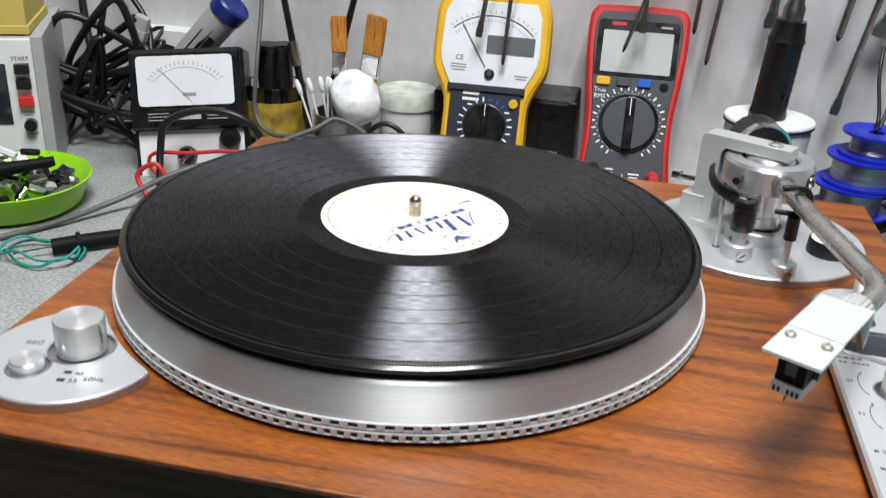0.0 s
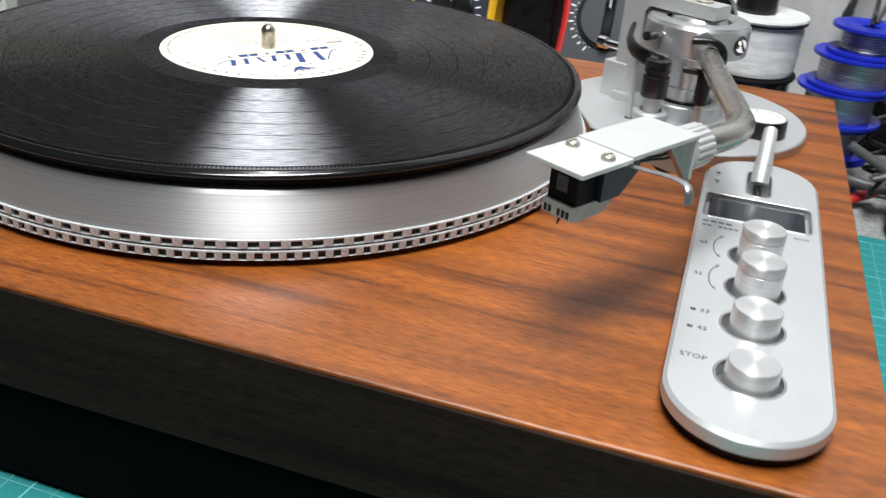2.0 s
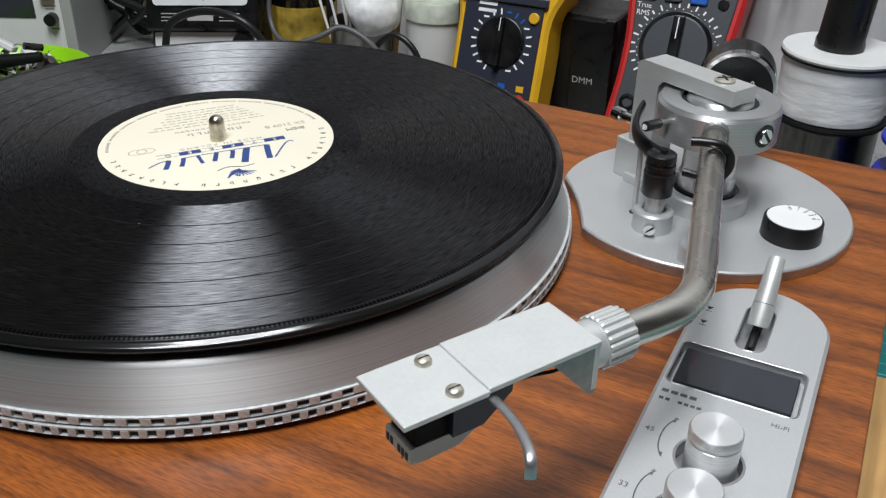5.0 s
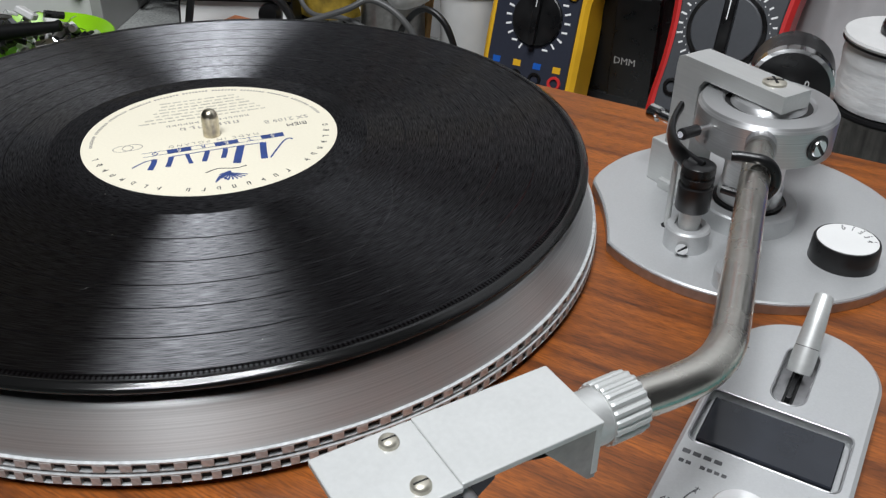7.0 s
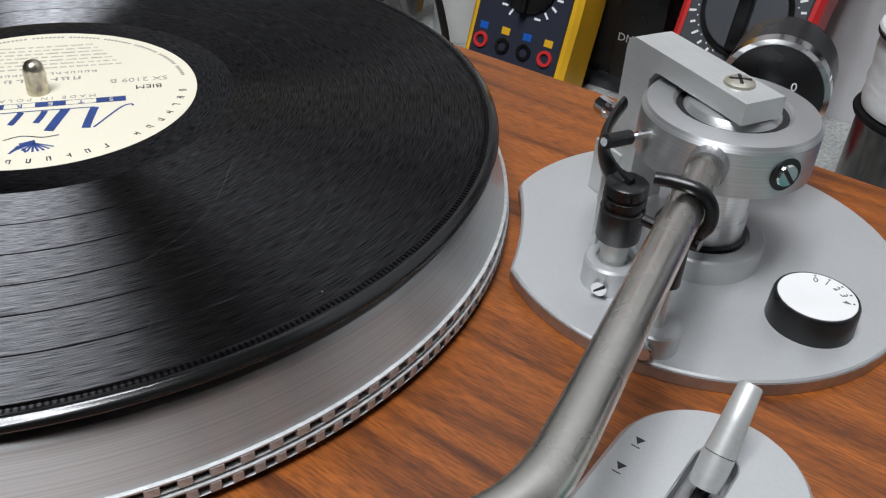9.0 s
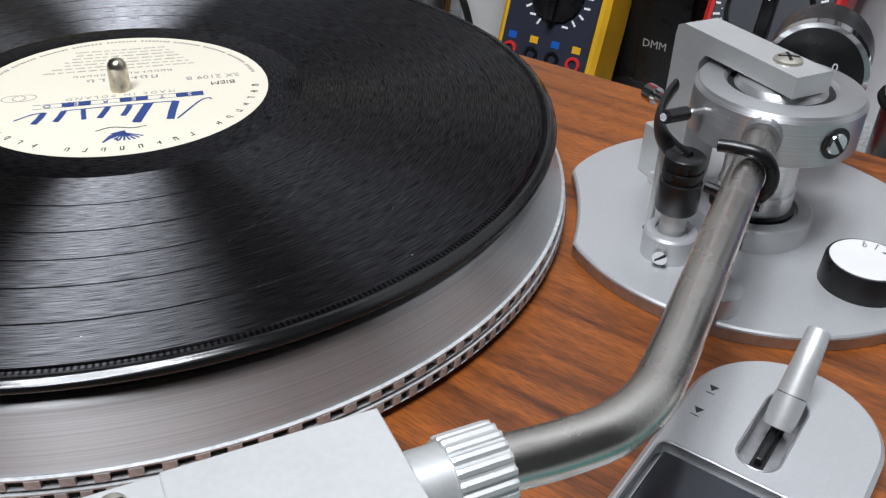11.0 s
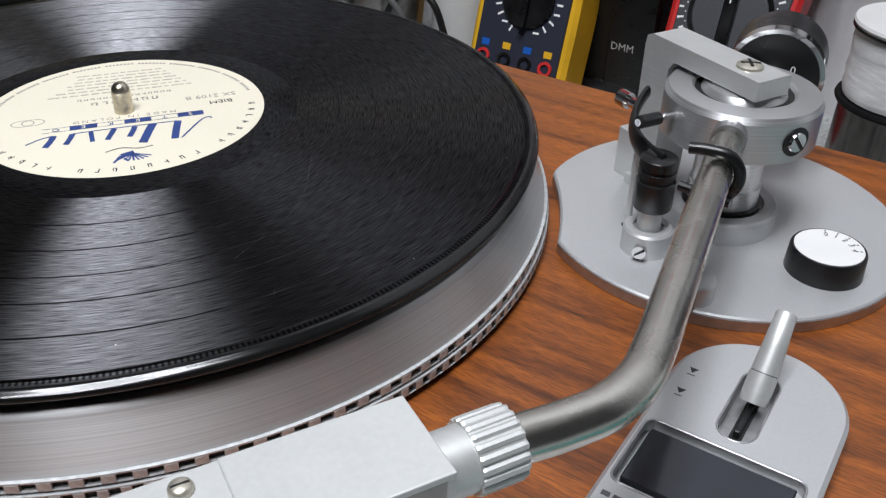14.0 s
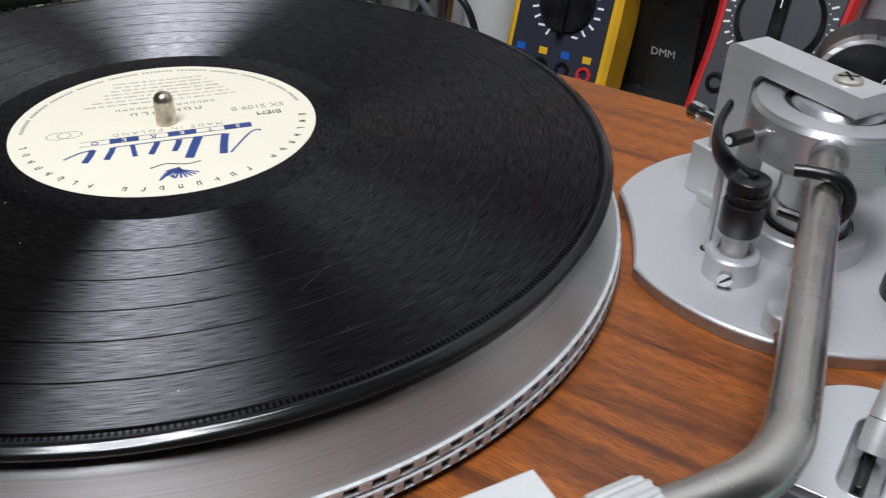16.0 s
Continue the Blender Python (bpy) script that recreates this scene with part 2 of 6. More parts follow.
PANEL_INK = surface("worn_panel_print", (0.09, 0.09, 0.095), 0.6, stain=0.4, stain_scale=300)
INK_SOFT = surface("grey_ink", (0.30, 0.28, 0.25), 0.6, stain=0.1)
BLUE_INK = surface("blue_ink", (0.02, 0.05, 0.20), 0.6, stain=0.2, stain_scale=120)
PLATTER = turned_metal("turned_aluminium", (0.57, 0.575, 0.575), 0.38, 0.93)
TEETH = surface("cast_aluminium", (0.54, 0.555, 0.56), 0.5, 0.35, grain=0.15, scale=500, stain=0.12, stain_scale=40)
# Near-black for strobe dots, and for the shade in slots, holes and grooves.
DOT = surface("dot_and_recess_shade", (0.006, 0.006, 0.006), 0.6, stain=0.1)
SATIN = surface("satin_aluminium", (0.565, 0.575, 0.58), 0.42, 0.55, grain=0.03, scale=1500, stain=0.03, stain_scale=20, bump=0.02)
SATIN_EDGE = surface("machined_edge", (0.45, 0.45, 0.46), 0.35, 0.9, grain=0.1, scale=300, stain=0.1)
KNOB = turned_metal("spun_knob_metal", (0.80, 0.80, 0.80), 0.32, 0.75)
DRUM = turned_metal("turned_drum_metal", (0.62, 0.625, 0.63), 0.36, 0.55)
BLOCK = surface("brushed_block_aluminium", (0.62, 0.63, 0.62), 0.44, 0.6, grain=0.035, scale=260, stretch=(0.15, 4, 4), stain=0.06, stain_scale=60)
CHROME = surface("chrome", (0.78, 0.78, 0.78), 0.10, 1.0, grain=0.03, scale=300, stain=0.06, stain_scale=120, rough_var=0.05)
NICKEL = surface("dull_nickel_tube", (0.62, 0.60, 0.55), 0.27, 1.0, grain=0.03, scale=500, stain=0.05, stain_scale=60, rough_var=0.05)
SHELL = surface("anodised_headshell", (0.60, 0.61, 0.60), 0.38, 0.35, grain=0.03, scale=700, stain=0.04, stain_scale=60)
STEEL = surface("tool_steel", (0.30, 0.29, 0.28), 0.32, 1.0, grain=0.15, scale=200, stain=0.25, stain_scale=60)
# Dark steel, its tone drawn out into upright streaks.
DARK_STEEL = surface("dark_streaked_steel", (0.10, 0.095, 0.09), 0.25, 1.0, grain=0.3, scale=90, stretch=(4, 4, 0.3), stain=0.3, stain_scale=50)
BRASS = surface("screw_metal", (0.55, 0.50, 0.40), 0.28, 1.0, grain=0.1, scale=400, stain=0.2, stain_scale=200)
SCREW = surface("nickel_screw", (0.55, 0.52, 0.44), 0.36, 0.75, grain=0.1, scale=500, stain=0.15, stain_scale=250)
BLACK = surface("black_plastic", (0.006, 0.006, 0.0065), 0.32, stain=0.2, stain_scale=80, rough_var=0.1)
RUBBER = surface("black_rubber", (0.008, 0.008, 0.0085), 0.55, grain=0.2, scale=300, stain=0.2)
RUBBER.node_tree.nodes["Principled BSDF"].inputs["Specular IOR Level"].default_value = 0.10
UNDERSIDE = surface("black_underside", (0.003, 0.003, 0.003), 0.9, stain=0.2)
UNDERSIDE.node_tree.nodes["Principled BSDF"].inputs["Specular IOR Level"].default_value = 0.03
GREY_PLASTIC = surface("grey_plastic", (0.060, 0.064, 0.072), 0.45, grain=0.05, stain=0.08)
NAVY = surface("navy_black_plastic", (0.022, 0.026, 0.042), 0.45, grain=0.05, stain=0.1)
LIGHT_GREY = surface("light_grey_plastic", (0.40, 0.40, 0.39), 0.45, stain=0.08)
CABLE = surface("cable_jacket", (0.008, 0.008, 0.0085), 0.40, stain=0.3, stain_scale=30)
CABLE_GREY = surface("grey_cable_jacket", (0.09, 0.09, 0.09), 0.45, stain=0.2)
RED = surface("red_rubber", (0.55, 0.025, 0.025), 0.45, stain=0.12, stain_scale=30)
DARK_RED = surface("dark_red_wire", (0.12, 0.010, 0.010), 0.45, stain=0.2)
YELLOW = surface("yellow_rubber", (0.72, 0.40, 0.015), 0.45, stain=0.12, stain_scale=30)
WHITE = surface("white_plastic", (0.74, 0.74, 0.73), 0.4, stain=0.06, stain_scale=40)
PAPER_WHITE = surface("white_paint_print", (0.85, 0.85, 0.85), 0.55, stain=0.02)
DIAL_FACE = surface("dial_paper", (0.72, 0.74, 0.76), 0.45, stain=0.05, stain_scale=40)
LCD = surface("grey_lcd", (0.50, 0.53, 0.50), 0.18, stain=0.06, stain_scale=25, coat=0.5)
LCD_DARK = surface("dark_lcd", (0.12, 0.13, 0.14), 0.3, stain=0.1)
WINDOW = surface("smoked_window", (0.020, 0.023, 0.030), 0.12, stain=0.15, stain_scale=60, coat=0.15)
BLUE = surface("blue_plastic", (0.010, 0.022, 0.42), 0.32, stain=0.15, stain_scale=40)
BLUE_GRIP = surface("blue_grip", (0.01, 0.10, 0.45), 0.4, stain=0.15)
GREEN = surface("lime_plastic", (0.28, 0.62, 0.01), 0.32, stain=0.1, stain_scale=30)
SOLDER = surface("wound_solder", (0.42, 0.43, 0.45), 0.30, 0.9, grain=0.4, scale=60, stretch=(1, 1, 30), bump=0.5, stain=0.15)
MAT = surface("cutting_mat", (0.012, 0.20, 0.20), 0.6, grain=0.08, scale=700, stain=0.15, stain_scale=10)
MAT_LINE = surface("mat_print", (0.16, 0.45, 0.43), 0.6, stain=0.15, stain_scale=50)
BENCH = surface("speckled_bench_laminate", (0.31, 0.32, 0.31), 0.5, grain=0.38, scale=420, stain=0.22, stain_scale=16, bump=0.05)
WALL = surface("scuffed_white_wall", (0.60, 0.60, 0.61), 0.75, grain=0.05, scale=120, stain=0.20, stain_scale=11, bump=0.08, stretch=(1, 1, 0.35))
# Colour of the unseen room: an unlit workshop's darkness is put into it.
UNLIT_ROOM = surface("unlit_room_dark", (0.05, 0.05, 0.053), 0.8, stain=0.1, stain_scale=5)
PINE = surface("pale_pine", (0.52, 0.30, 0.11), 0.5, grain=0.15, scale=60, stretch=(6, 0.4, 6), stain=0.12)
BRISTLE = surface("orange_bristle", (0.55, 0.22, 0.03), 0.7, grain=0.5, scale=200, stretch=(8, 8, 0.4), bump=0.6, stain=0.15)
COTTON = surface("cotton_wool", (0.80, 0.80, 0.80), 0.9, grain=0.12, scale=130, stain=0.08, stain_scale=60, bump=0.6)
TAPE = surface("white_ribbed_winding", (0.74, 0.74, 0.74), 0.6, stain=0.10, stain_scale=50, bump=0.5, stretch=(1, 1, 4), grain=0.06, scale=60)
CARD = surface("yellow_card", (0.55, 0.42, 0.10), 0.6, stain=0.1, stain_scale=20)
GLASS = clear_glass("jar_glass")
AMBER = surface("yellow_contents", (0.34, 0.23, 0.03), 0.5, stain=0.6, stain_scale=70, stretch=(1, 1, 3))


# ---- mesh helpers ----
def part(name, bm, material, parent=None, label="", smooth=None):
    """Links a bmesh as one mesh object, under a thing or a part."""
    me = bpy.data.meshes.new(name)
    bmesh.ops.recalc_face_normals(bm, faces=bm.faces)
    bm.to_mesh(me)
    bm.free()
    me.materials.append(material)
    if smooth is not None:
        me.shade_smooth()
        me.set_sharp_from_angle(angle=radians(smooth))
    ob = new(name, me)
    if parent:
        ob.parent = parent
    if label:
        ob["label"] = label
    return ob


def thing(name, label, category, m=None, group="", kind=""):
    ob = new(name)
    ob.empty_display_size = 0.02
    if m is not None:
        ob.matrix_world = m
    return tagged(ob, label, category, group, kind)


def box(x0, x1, y0, y1, z0, z1, bevel=0.0, segs=2, bm=None):
    b = bm or bmesh.new()
    made = bmesh.ops.create_cube(b, size=1)["verts"]
    bmesh.ops.transform(b, verts=made, matrix=Matrix.LocRotScale(((x0 + x1) / 2, (y0 + y1) / 2, (z0 + z1) / 2), None, (x1 - x0, y1 - y0, z1 - z0)))
    if bevel:
        es = {e for v in made for e in v.link_edges}
        bmesh.ops.bevel(b, geom=list(es), offset=bevel, segments=segs, profile=0.5, affect="EDGES")
    return b


def lathe(profile, segs=48, centre=(0, 0, 0), bm=None):
    """Turns (radius, height) pairs round the z axis."""
    b = bm or bmesh.new()
    rings = []
    for r, z in profile:
        if r < 1e-6:
            rings.append([b.verts.new((centre[0], centre[1], centre[2] + z))])
        else:
            rings.append([b.verts.new((centre[0] + r * math.cos(2 * math.pi * i / segs), centre[1] + r * math.sin(2 * math.pi * i / segs), centre[2] + z)) for i in range(segs)])
    for p, q in zip(rings, rings[1:]):
        for i in range(segs):
            j = (i + 1) % segs
            vs = [p[i % len(p)], p[j % len(p)], q[j % len(q)], q[i % len(q)]]
            vs = [v for k, v in enumerate(vs) if v not in vs[:k]]
            if len(vs) > 2:
                b.faces.new(vs)
    return b


def drum(r, z0, z1, bevel=0.0006, segs=40, centre=(0, 0, 0), bm=None):
    return lathe([(0, z0), (r, z0), (r, z1 - bevel), (r - bevel * 0.3, z1 - bevel * 0.3), (r - bevel, z1), (0, z1)], segs, centre, bm)


def slab(outline, z0, z1, bevel=0.0, bm=None):
    """A plate from a flat outline, with its upper edge eased."""
    b = bm or bmesh.new()
    low = [b.verts.new((x, y, z0)) for x, y in outline]
    n = len(outline)
    if bevel:
        cx, cy = sum(p[0] for p in outline) / n, sum(p[1] for p in outline) / n
        up = [b.verts.new((x, y, z1 - bevel)) for x, y in outline]
        top = []
        for i, (x, y) in enumerate(outline):
            (xa, ya), (xb, yb) = outline[i - 1], outline[(i + 1) % n]
            tx, ty = xb - xa, yb - ya
            d = math.hypot(tx, ty) or 1
            nx, ny = -ty / d, tx / d
            if nx * (cx - x) + ny * (cy - y) < 0:
                nx, ny = -nx, -ny
            top.append(b.verts.new((x + nx * bevel, y + ny * bevel, z1)))
        loops = [low, up, top]
    else:
        top = [b.verts.new((x, y, z1)) for x, y in outline]
        loops = [low, top]
    for p, q in zip(loops, loops[1:]):
        for i in range(n):
            b.faces.new((p[i], p[(i + 1) % n], q[(i + 1) % n], q[i]))
    b.faces.new(low)
    b.faces.new(top)
    return b


def rounded(w, h, r, cx=0.0, cy=0.0, n=6):
    pts = []
    for sx, sy, a0 in ((1, 1, 0), (-1, 1, 90), (-1, -1, 180), (1, -1, 270)):
        for i in range(n + 1):
            a = radians(a0 + 90 * i / n)
            pts.append((cx + sx * (w / 2 - r) + r * math.cos(a), cy + sy * (h / 2 - r) + r * math.sin(a)))
    return pts


def smooth_line(points, per=8):
    """Catmull-Rom through the points."""
    ps = [Vector(p) for p in points]
    ps = [2 * ps[0] - ps[1], *ps, 2 * ps[-1] - ps[-2]]
    out = []
    for a, b, c, d in zip(ps, ps[1:], ps[2:], ps[3:]):
        for i in range(per):
            t = i / per
            out.append(0.5 * (2 * b + (c - a) * t + (2 * a - 5 * b + 4 * c - d) * t * t + (3 * b - a - 3 * c + d) * t ** 3))
    out.append(ps[-2])
    return out


def sweep(points, radius, segs=10, bm=None, flat=1.0, end_radius=None):
    """A round bar along a line; flat under 1 squashes it in height."""
    b = bm or bmesh.new()
    ps = [Vector(p) for p in points]
    rings, up = [], None
    for i, p in enumerate(ps):
        t = (ps[min(i + 1, len(ps) - 1)] - ps[max(i - 1, 0)]).normalized()
        if up is None:
            up = Vector((0, 0, 1)) if abs(t.z) < 0.9 else Vector((1, 0, 0))
        side = t.cross(up).normalized()
        up = side.cross(t).normalized()
        r = radius if end_radius is None else radius + (end_radius - radius) * i / (len(ps) - 1)
        rings.append([b.verts.new(p + r * (math.cos(2 * math.pi * k / segs) * side + flat * math.sin(2 * math.pi * k / segs) * up)) for k in range(segs)])
    for p, q in zip(rings, rings[1:]):
        for k in range(segs):
            b.faces.new((p[k], p[(k + 1) % segs], q[(k + 1) % segs], q[k]))
    b.faces.new(rings[0])
    b.faces.new(rings[-1][::-1])
    return b


def cut_disc(cx, cy, r, clear, n=96):
    """A disc's outline, trimmed where the platter (round the origin) needs clearance."""
    pts = []
    for i in range(n):
        a = 2 * math.pi * i / n
        x, y = cx + r * math.cos(a), cy + r * math.sin(a)
        d = math.hypot(x, y)
        if d < clear:
            # slide along the ray towards the disc's middle until it is clear of the platter
            lo, hi = 0.0, 1.0
            for _ in range(30):
                k = (lo + hi) / 2
                if math.hypot(x + (cx - x) * k, y + (cy - y) * k) < clear:
                    lo = k
                else:
                    hi = k
            x, y = x + (cx - x) * hi, y + (cy - y) * hi
        pts.append((x, y))
    return pts


def lettering(words, size, material, parent, m, name="lettering", align="CENTER", label=""):
    """Words in the built-in font as a flat printed mesh at pose m in the parent's space."""
    cu = bpy.data.curves.new(name, "FONT")
    cu.body, cu.size, cu.align_x, cu.align_y, cu.extrude = words, size, align, "CENTER", 0.00004
    cu.resolution_u = 2
    tmp = new("tmp_text", cu)
    bpy.context.view_layer.update()
    me = bpy.data.meshes.new_from_object(tmp.evaluated_get(bpy.context.evaluated_depsgraph_get()))
    bpy.data.objects.remove(tmp)
    me.materials.clear()
    me.materials.append(material)
    me.transform(m)
    ob = new(name, me)
    ob.parent = parent
    if label:
        ob["label"] = label
    return ob


def bars(rects, z, material, parent, name="print_bar", label="", thick=0.00006):
    """Flat printed bars (cx, cy, w, h, degrees) at height z, joined into one print."""
    b = bmesh.new()
    for cx, cy, w, h, deg in rects:
        made = bmesh.ops.create_cube(b, size=1)["verts"]
        bmesh.ops.transform(b, verts=made, matrix=Matrix.Translation((cx, cy, z)) @ Matrix.Rotation(radians(deg), 4, "Z") @ Matrix.Diagonal((w, h, thick, 1)))
    return part(name, b, material, parent, label)


# ---- setting ----
def structure(name, bm, material, label):
    return tagged(part(name, bm, material), label, name.split("_")[0], kind="structure")


bench = structure("bench_top", box(-1.1, 1.3, -0.62, 0.452, -0.04, 0, 0.002), BENCH, "grey speckled laminate workbench top with stains")
structure("wall_back", box(-1.6, 1.8, 0.452, 0.552, -0.9, 2.3), WALL, "scuffed off-white painted wall behind the workbench")
# Unseen sides, ceiling and floor, added dark to hold reflections and bounce down.
structure("wall_left", box(-1.7, -1.6, -2.0, 0.552, -0.9, 2.3), UNLIT_ROOM, "unseen side wall, near-black to keep reflections dark")
structure("wall_right", box(1.8, 1.9, -2.0, 0.552, -0.9, 2.3), UNLIT_ROOM, "unseen side wall, near-black to keep reflections dark")
structure("wall_front", box(-1.7, 1.9, -2.1, -2.0, -0.9, 2.3), UNLIT_ROOM, "unseen near-black wall closing the room at the front")
structure("ceiling", box(-1.7, 1.9, -2.1, 0.552, 2.3, 2.4), UNLIT_ROOM, "unseen workshop ceiling, near-black as if unlit")
structure("floor", box(-1.7, 1.9, -2.1, 0.552, -0.95, -0.9), UNLIT_ROOM, "unseen workshop floor below the bench, near-black as if unlit")

# ---- cutting mat under and beside the turntable ----
mat = thing("cutting_mat", "teal self-healing cutting mat with a printed centimetre grid", "cutting mat")
part("sheet", slab(rounded(0.62, 0.62, 0.008, 0.20, -0.105), 0.0, 0.003, 0.0005), MAT, mat)
grid = bmesh.new()
for i in range(61):
    w = 0.0007 if i % 5 == 0 else 0.0003
    for rect in ((-0.10 + 0.01 * i, -0.105, w, 0.60), (0.20, -0.405 + 0.01 * i, 0.60, w)):
        box(rect[0] - rect[2] / 2, rect[0] + rect[2] / 2, rect[1] - rect[3] / 2, rect[1] + rect[3] / 2, 0.0030, 0.00306, bm=grid)
part("grid", grid, MAT_LINE, mat, "pale printed grid lines")
strip = thing("wooden_strip", "narrow pale pine strip lying beside the turntable", "wood strip")
part("batten", box(0.2835, 0.2965, -0.30, 0.128, 0.003, 0.013, 0.001), PINE, strip)

# ---- turntable ----
turntable = thing("turntable", "vintage turntable with a mahogany veneer plinth and aluminium fittings", "turntable", pose(0, 0, W))
X0, X1, Y0, Y1 = -0.1686, 0.2759, -0.1865, 0.1975
plinth = part("plinth", box(X0, X1, Y0 + 0.0012, Y1, -0.041, 0, 0.0008), VENEER, turntable, "glossy mahogany veneer plinth")
part("front_panel", box(X0 + 0.0002, X1 - 0.0002, Y0, Y0 + 0.0014, -0.0405, -0.0012, 0.0003), VENEER_SHADED, plinth, "front edge veneer, coloured dark for its shade")
part("base", box(X0 + 0.003, X1 - 0.003, Y0 + 0.003, Y1 - 0.003, -0.0845, -0.0405, 0.001), UNDERSIDE, turntable, "black recessed underside")
for fx, fy in ((X0 + 0.05, Y0 + 0.06), (X1 - 0.05, Y0 + 0.06), (X0 + 0.05, Y1 - 0.05), (X1 - 0.05, Y1 - 0.05)):
    part("foot", lathe([(0, -0.087), (0.017, -0.087), (0.020, -0.0855), (0.020, -0.084), (0, -0.084)], 24, (fx, fy, 0)), RUBBER, turntable)

# platter with two stroboscope rings
platter = part("platter", lathe([(0.05, 0.002), (0.150, 0.002), (0.1534, 0.0026), (0.1536, 0.0063), (0.1536, 0.0068), (0.1536, 0.0100), (0.1546, 0.0103), (0.1540, 0.0122), (0.1522, 0.0170),
                                 (0.1497, 0.0242), (0.1492, 0.0254), (0.1483, 0.0261), (0.1465, 0.0263), (0.05, 0.0263)], 192), PLATTER, turntable, "turned aluminium platter", 30)
for r, z0, z1, low in ((0.1564, 0.0028, 0.0062, 0.0001), (0.1557, 0.0069, 0.0102, 0.0004)):
    part("strobe_ring", lathe([(0.1530, z1 - 0.0006), (r, z1 - 0.0006), (r + 0.0001, z1 - 0.0003), (r, z1), (0.1530, z1)], 192), TEETH, platter, "pale cast rim above the stroboscope teeth", 40)
    part("strobe_ring", lathe([(0.1530, z0), (r, z0), (r + 0.0001, z0 + low / 2), (r, z0 + low), (0.1530, z0 + low)], 192), TEETH, platter, "", 40)
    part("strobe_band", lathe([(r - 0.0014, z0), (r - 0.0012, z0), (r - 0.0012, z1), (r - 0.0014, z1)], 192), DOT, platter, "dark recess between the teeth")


def tooth_mesh(w, h):
    me = bpy.data.meshes.new("strobe_tooth")
    b = box(-0.0016, 0.00015, -w / 2, w / 2, -h / 2, h / 2)
    b.to_mesh(me)
    b.free()
    me.materials.append(TEETH)
    return me


for count, r, z, w, h in ((133, 0.1557, 0.00845, 0.0034, 0.0024), (180, 0.1564, 0.00425, 0.0026, 0.0028)):
    me = tooth_mesh(w, h)
    for i in range(count):
        ob = new("strobe_tooth", me)
        ob.parent = platter
        ob.matrix_local = Matrix.Rotation(2 * math.pi * i / count, 4, "Z") @ Matrix.Translation((r, 0, z))
part("slip_mat", lathe([(0.006, 0.0263), (0.1452, 0.0263), (0.1468, 0.0268), (0.1474, 0.0278), (0.1474, 0.0296), (0.1465, 0.0303), (0.006, 0.0303)], 128), RUBBER, turntable, "black rubber platter mat")
part("spindle", lathe([(0, 0.030), (0.0034, 0.030), (0.0034, 0.0425), (0.0031, 0.0441), (0.0022, 0.0454), (0.0010, 0.0460), (0, 0.0461)], 32), BRASS, turntable, "polished round-topped spindle", 50)

# power and speed plate, front left corner
LX, LY = -0.1232, -0.1320
plate = part("power_plate", slab(cut_disc(LX, LY, 0.0392, 0.1605), 0, 0.0052, 0.0006), SATIN, turntable, "round satin aluminium plate trimmed round the platter", 40)
part("plate_edge", slab(cut_disc(LX, LY, 0.0395, 0.1602), 0.0002, 0.0040), SATIN_EDGE, plate)


def sink(ob, cutters):
    """Cuts recesses into a plate: cutters is one bmesh of closed solids."""
    me = bpy.data.meshes.new("cutter")
    bmesh.ops.recalc_face_normals(cutters, faces=cutters.faces)
    cutters.to_mesh(me)
    cutters.free()
    tool = new("cutter", me)
    tool.parent = ob.parent
    mod = ob.modifiers.new("recess", "BOOLEAN")
    mod.operation, mod.solver, mod.object = "DIFFERENCE", "EXACT", tool
    bpy.context.view_layer.update()
    cut = bpy.data.meshes.new_from_object(ob.evaluated_get(bpy.context.evaluated_depsgraph_get()))
    ob.modifiers.clear()
    ob.data = cut
    bpy.data.objects.remove(tool)


def well(parent, x, y, r, z, floor=0.004):
    part("well_rim", lathe([(r - 0.0002, z - 0.0006), (r - 0.0002, z + 0.0002), (r + 0.0002, z + 0.0003), (r + 0.0006, z + 0.0001), (r + 0.0006, z - 0.0006), (r - 0.0002, z - 0.0006)], 40, (x, y, 0)), SATIN_EDGE, parent, "", 60)
    part("well_floor", drum(r - 0.0003, z - floor - 0.001, z - floor + 0.0003, 0.0001, 32, (x, y, 0)), SATIN_EDGE, parent, "shaded floor round the knob")


sink(plate, drum(0.0090, 0.0012, 0.010, 0.0001, 40, (LX - 0.0113, LY - 0.0158, 0), drum(0.0142, 0.0012, 0.010, 0.0001, 48, (LX + 0.0020, LY + 0.0042, 0))))
well(plate, LX + 0.0020, LY + 0.0042, 0.0142, 0.0052)
part("speed_knob", lathe([(0, 0.005), (0.0110, 0.005), (0.0110, 0.0203), (0.0105, 0.0210), (0, 0.0210)], 48, (LX + 0.0020, LY + 0.0042, 0)), KNOB, plate, "tall turned aluminium knob", 40)
part("knob_mark", box(LX + 0.0115, LX + 0.0133, LY + 0.0012, LY + 0.0037, 0.007, 0.0203, 0.0003), BRASS, plate, "reddish index slot in the knob")
well(plate, LX - 0.0113, LY - 0.0158, 0.0090, 0.0052)
part("power_button", lathe([(0, 0.004), (0.0073, 0.004), (0.0073, 0.0090), (0.0067, 0.0096), (0, 0.0096)], 40, (LX - 0.0113, LY - 0.0158, 0)), KNOB, plate, "low spun aluminium push button", 40)
bars([(LX + 0.0072, LY - 0.0152, 0.0034, 0.0024, 10), (LX + 0.0075, LY - 0.0212, 0.0034, 0.0024, 10)], 0.00524, INK, plate, "speed_marks")
bars([(LX - 0.0035, LY - 0.0150, 0.0002, 0.0150, -4)], 0.00524, INK, plate, "divider_line")
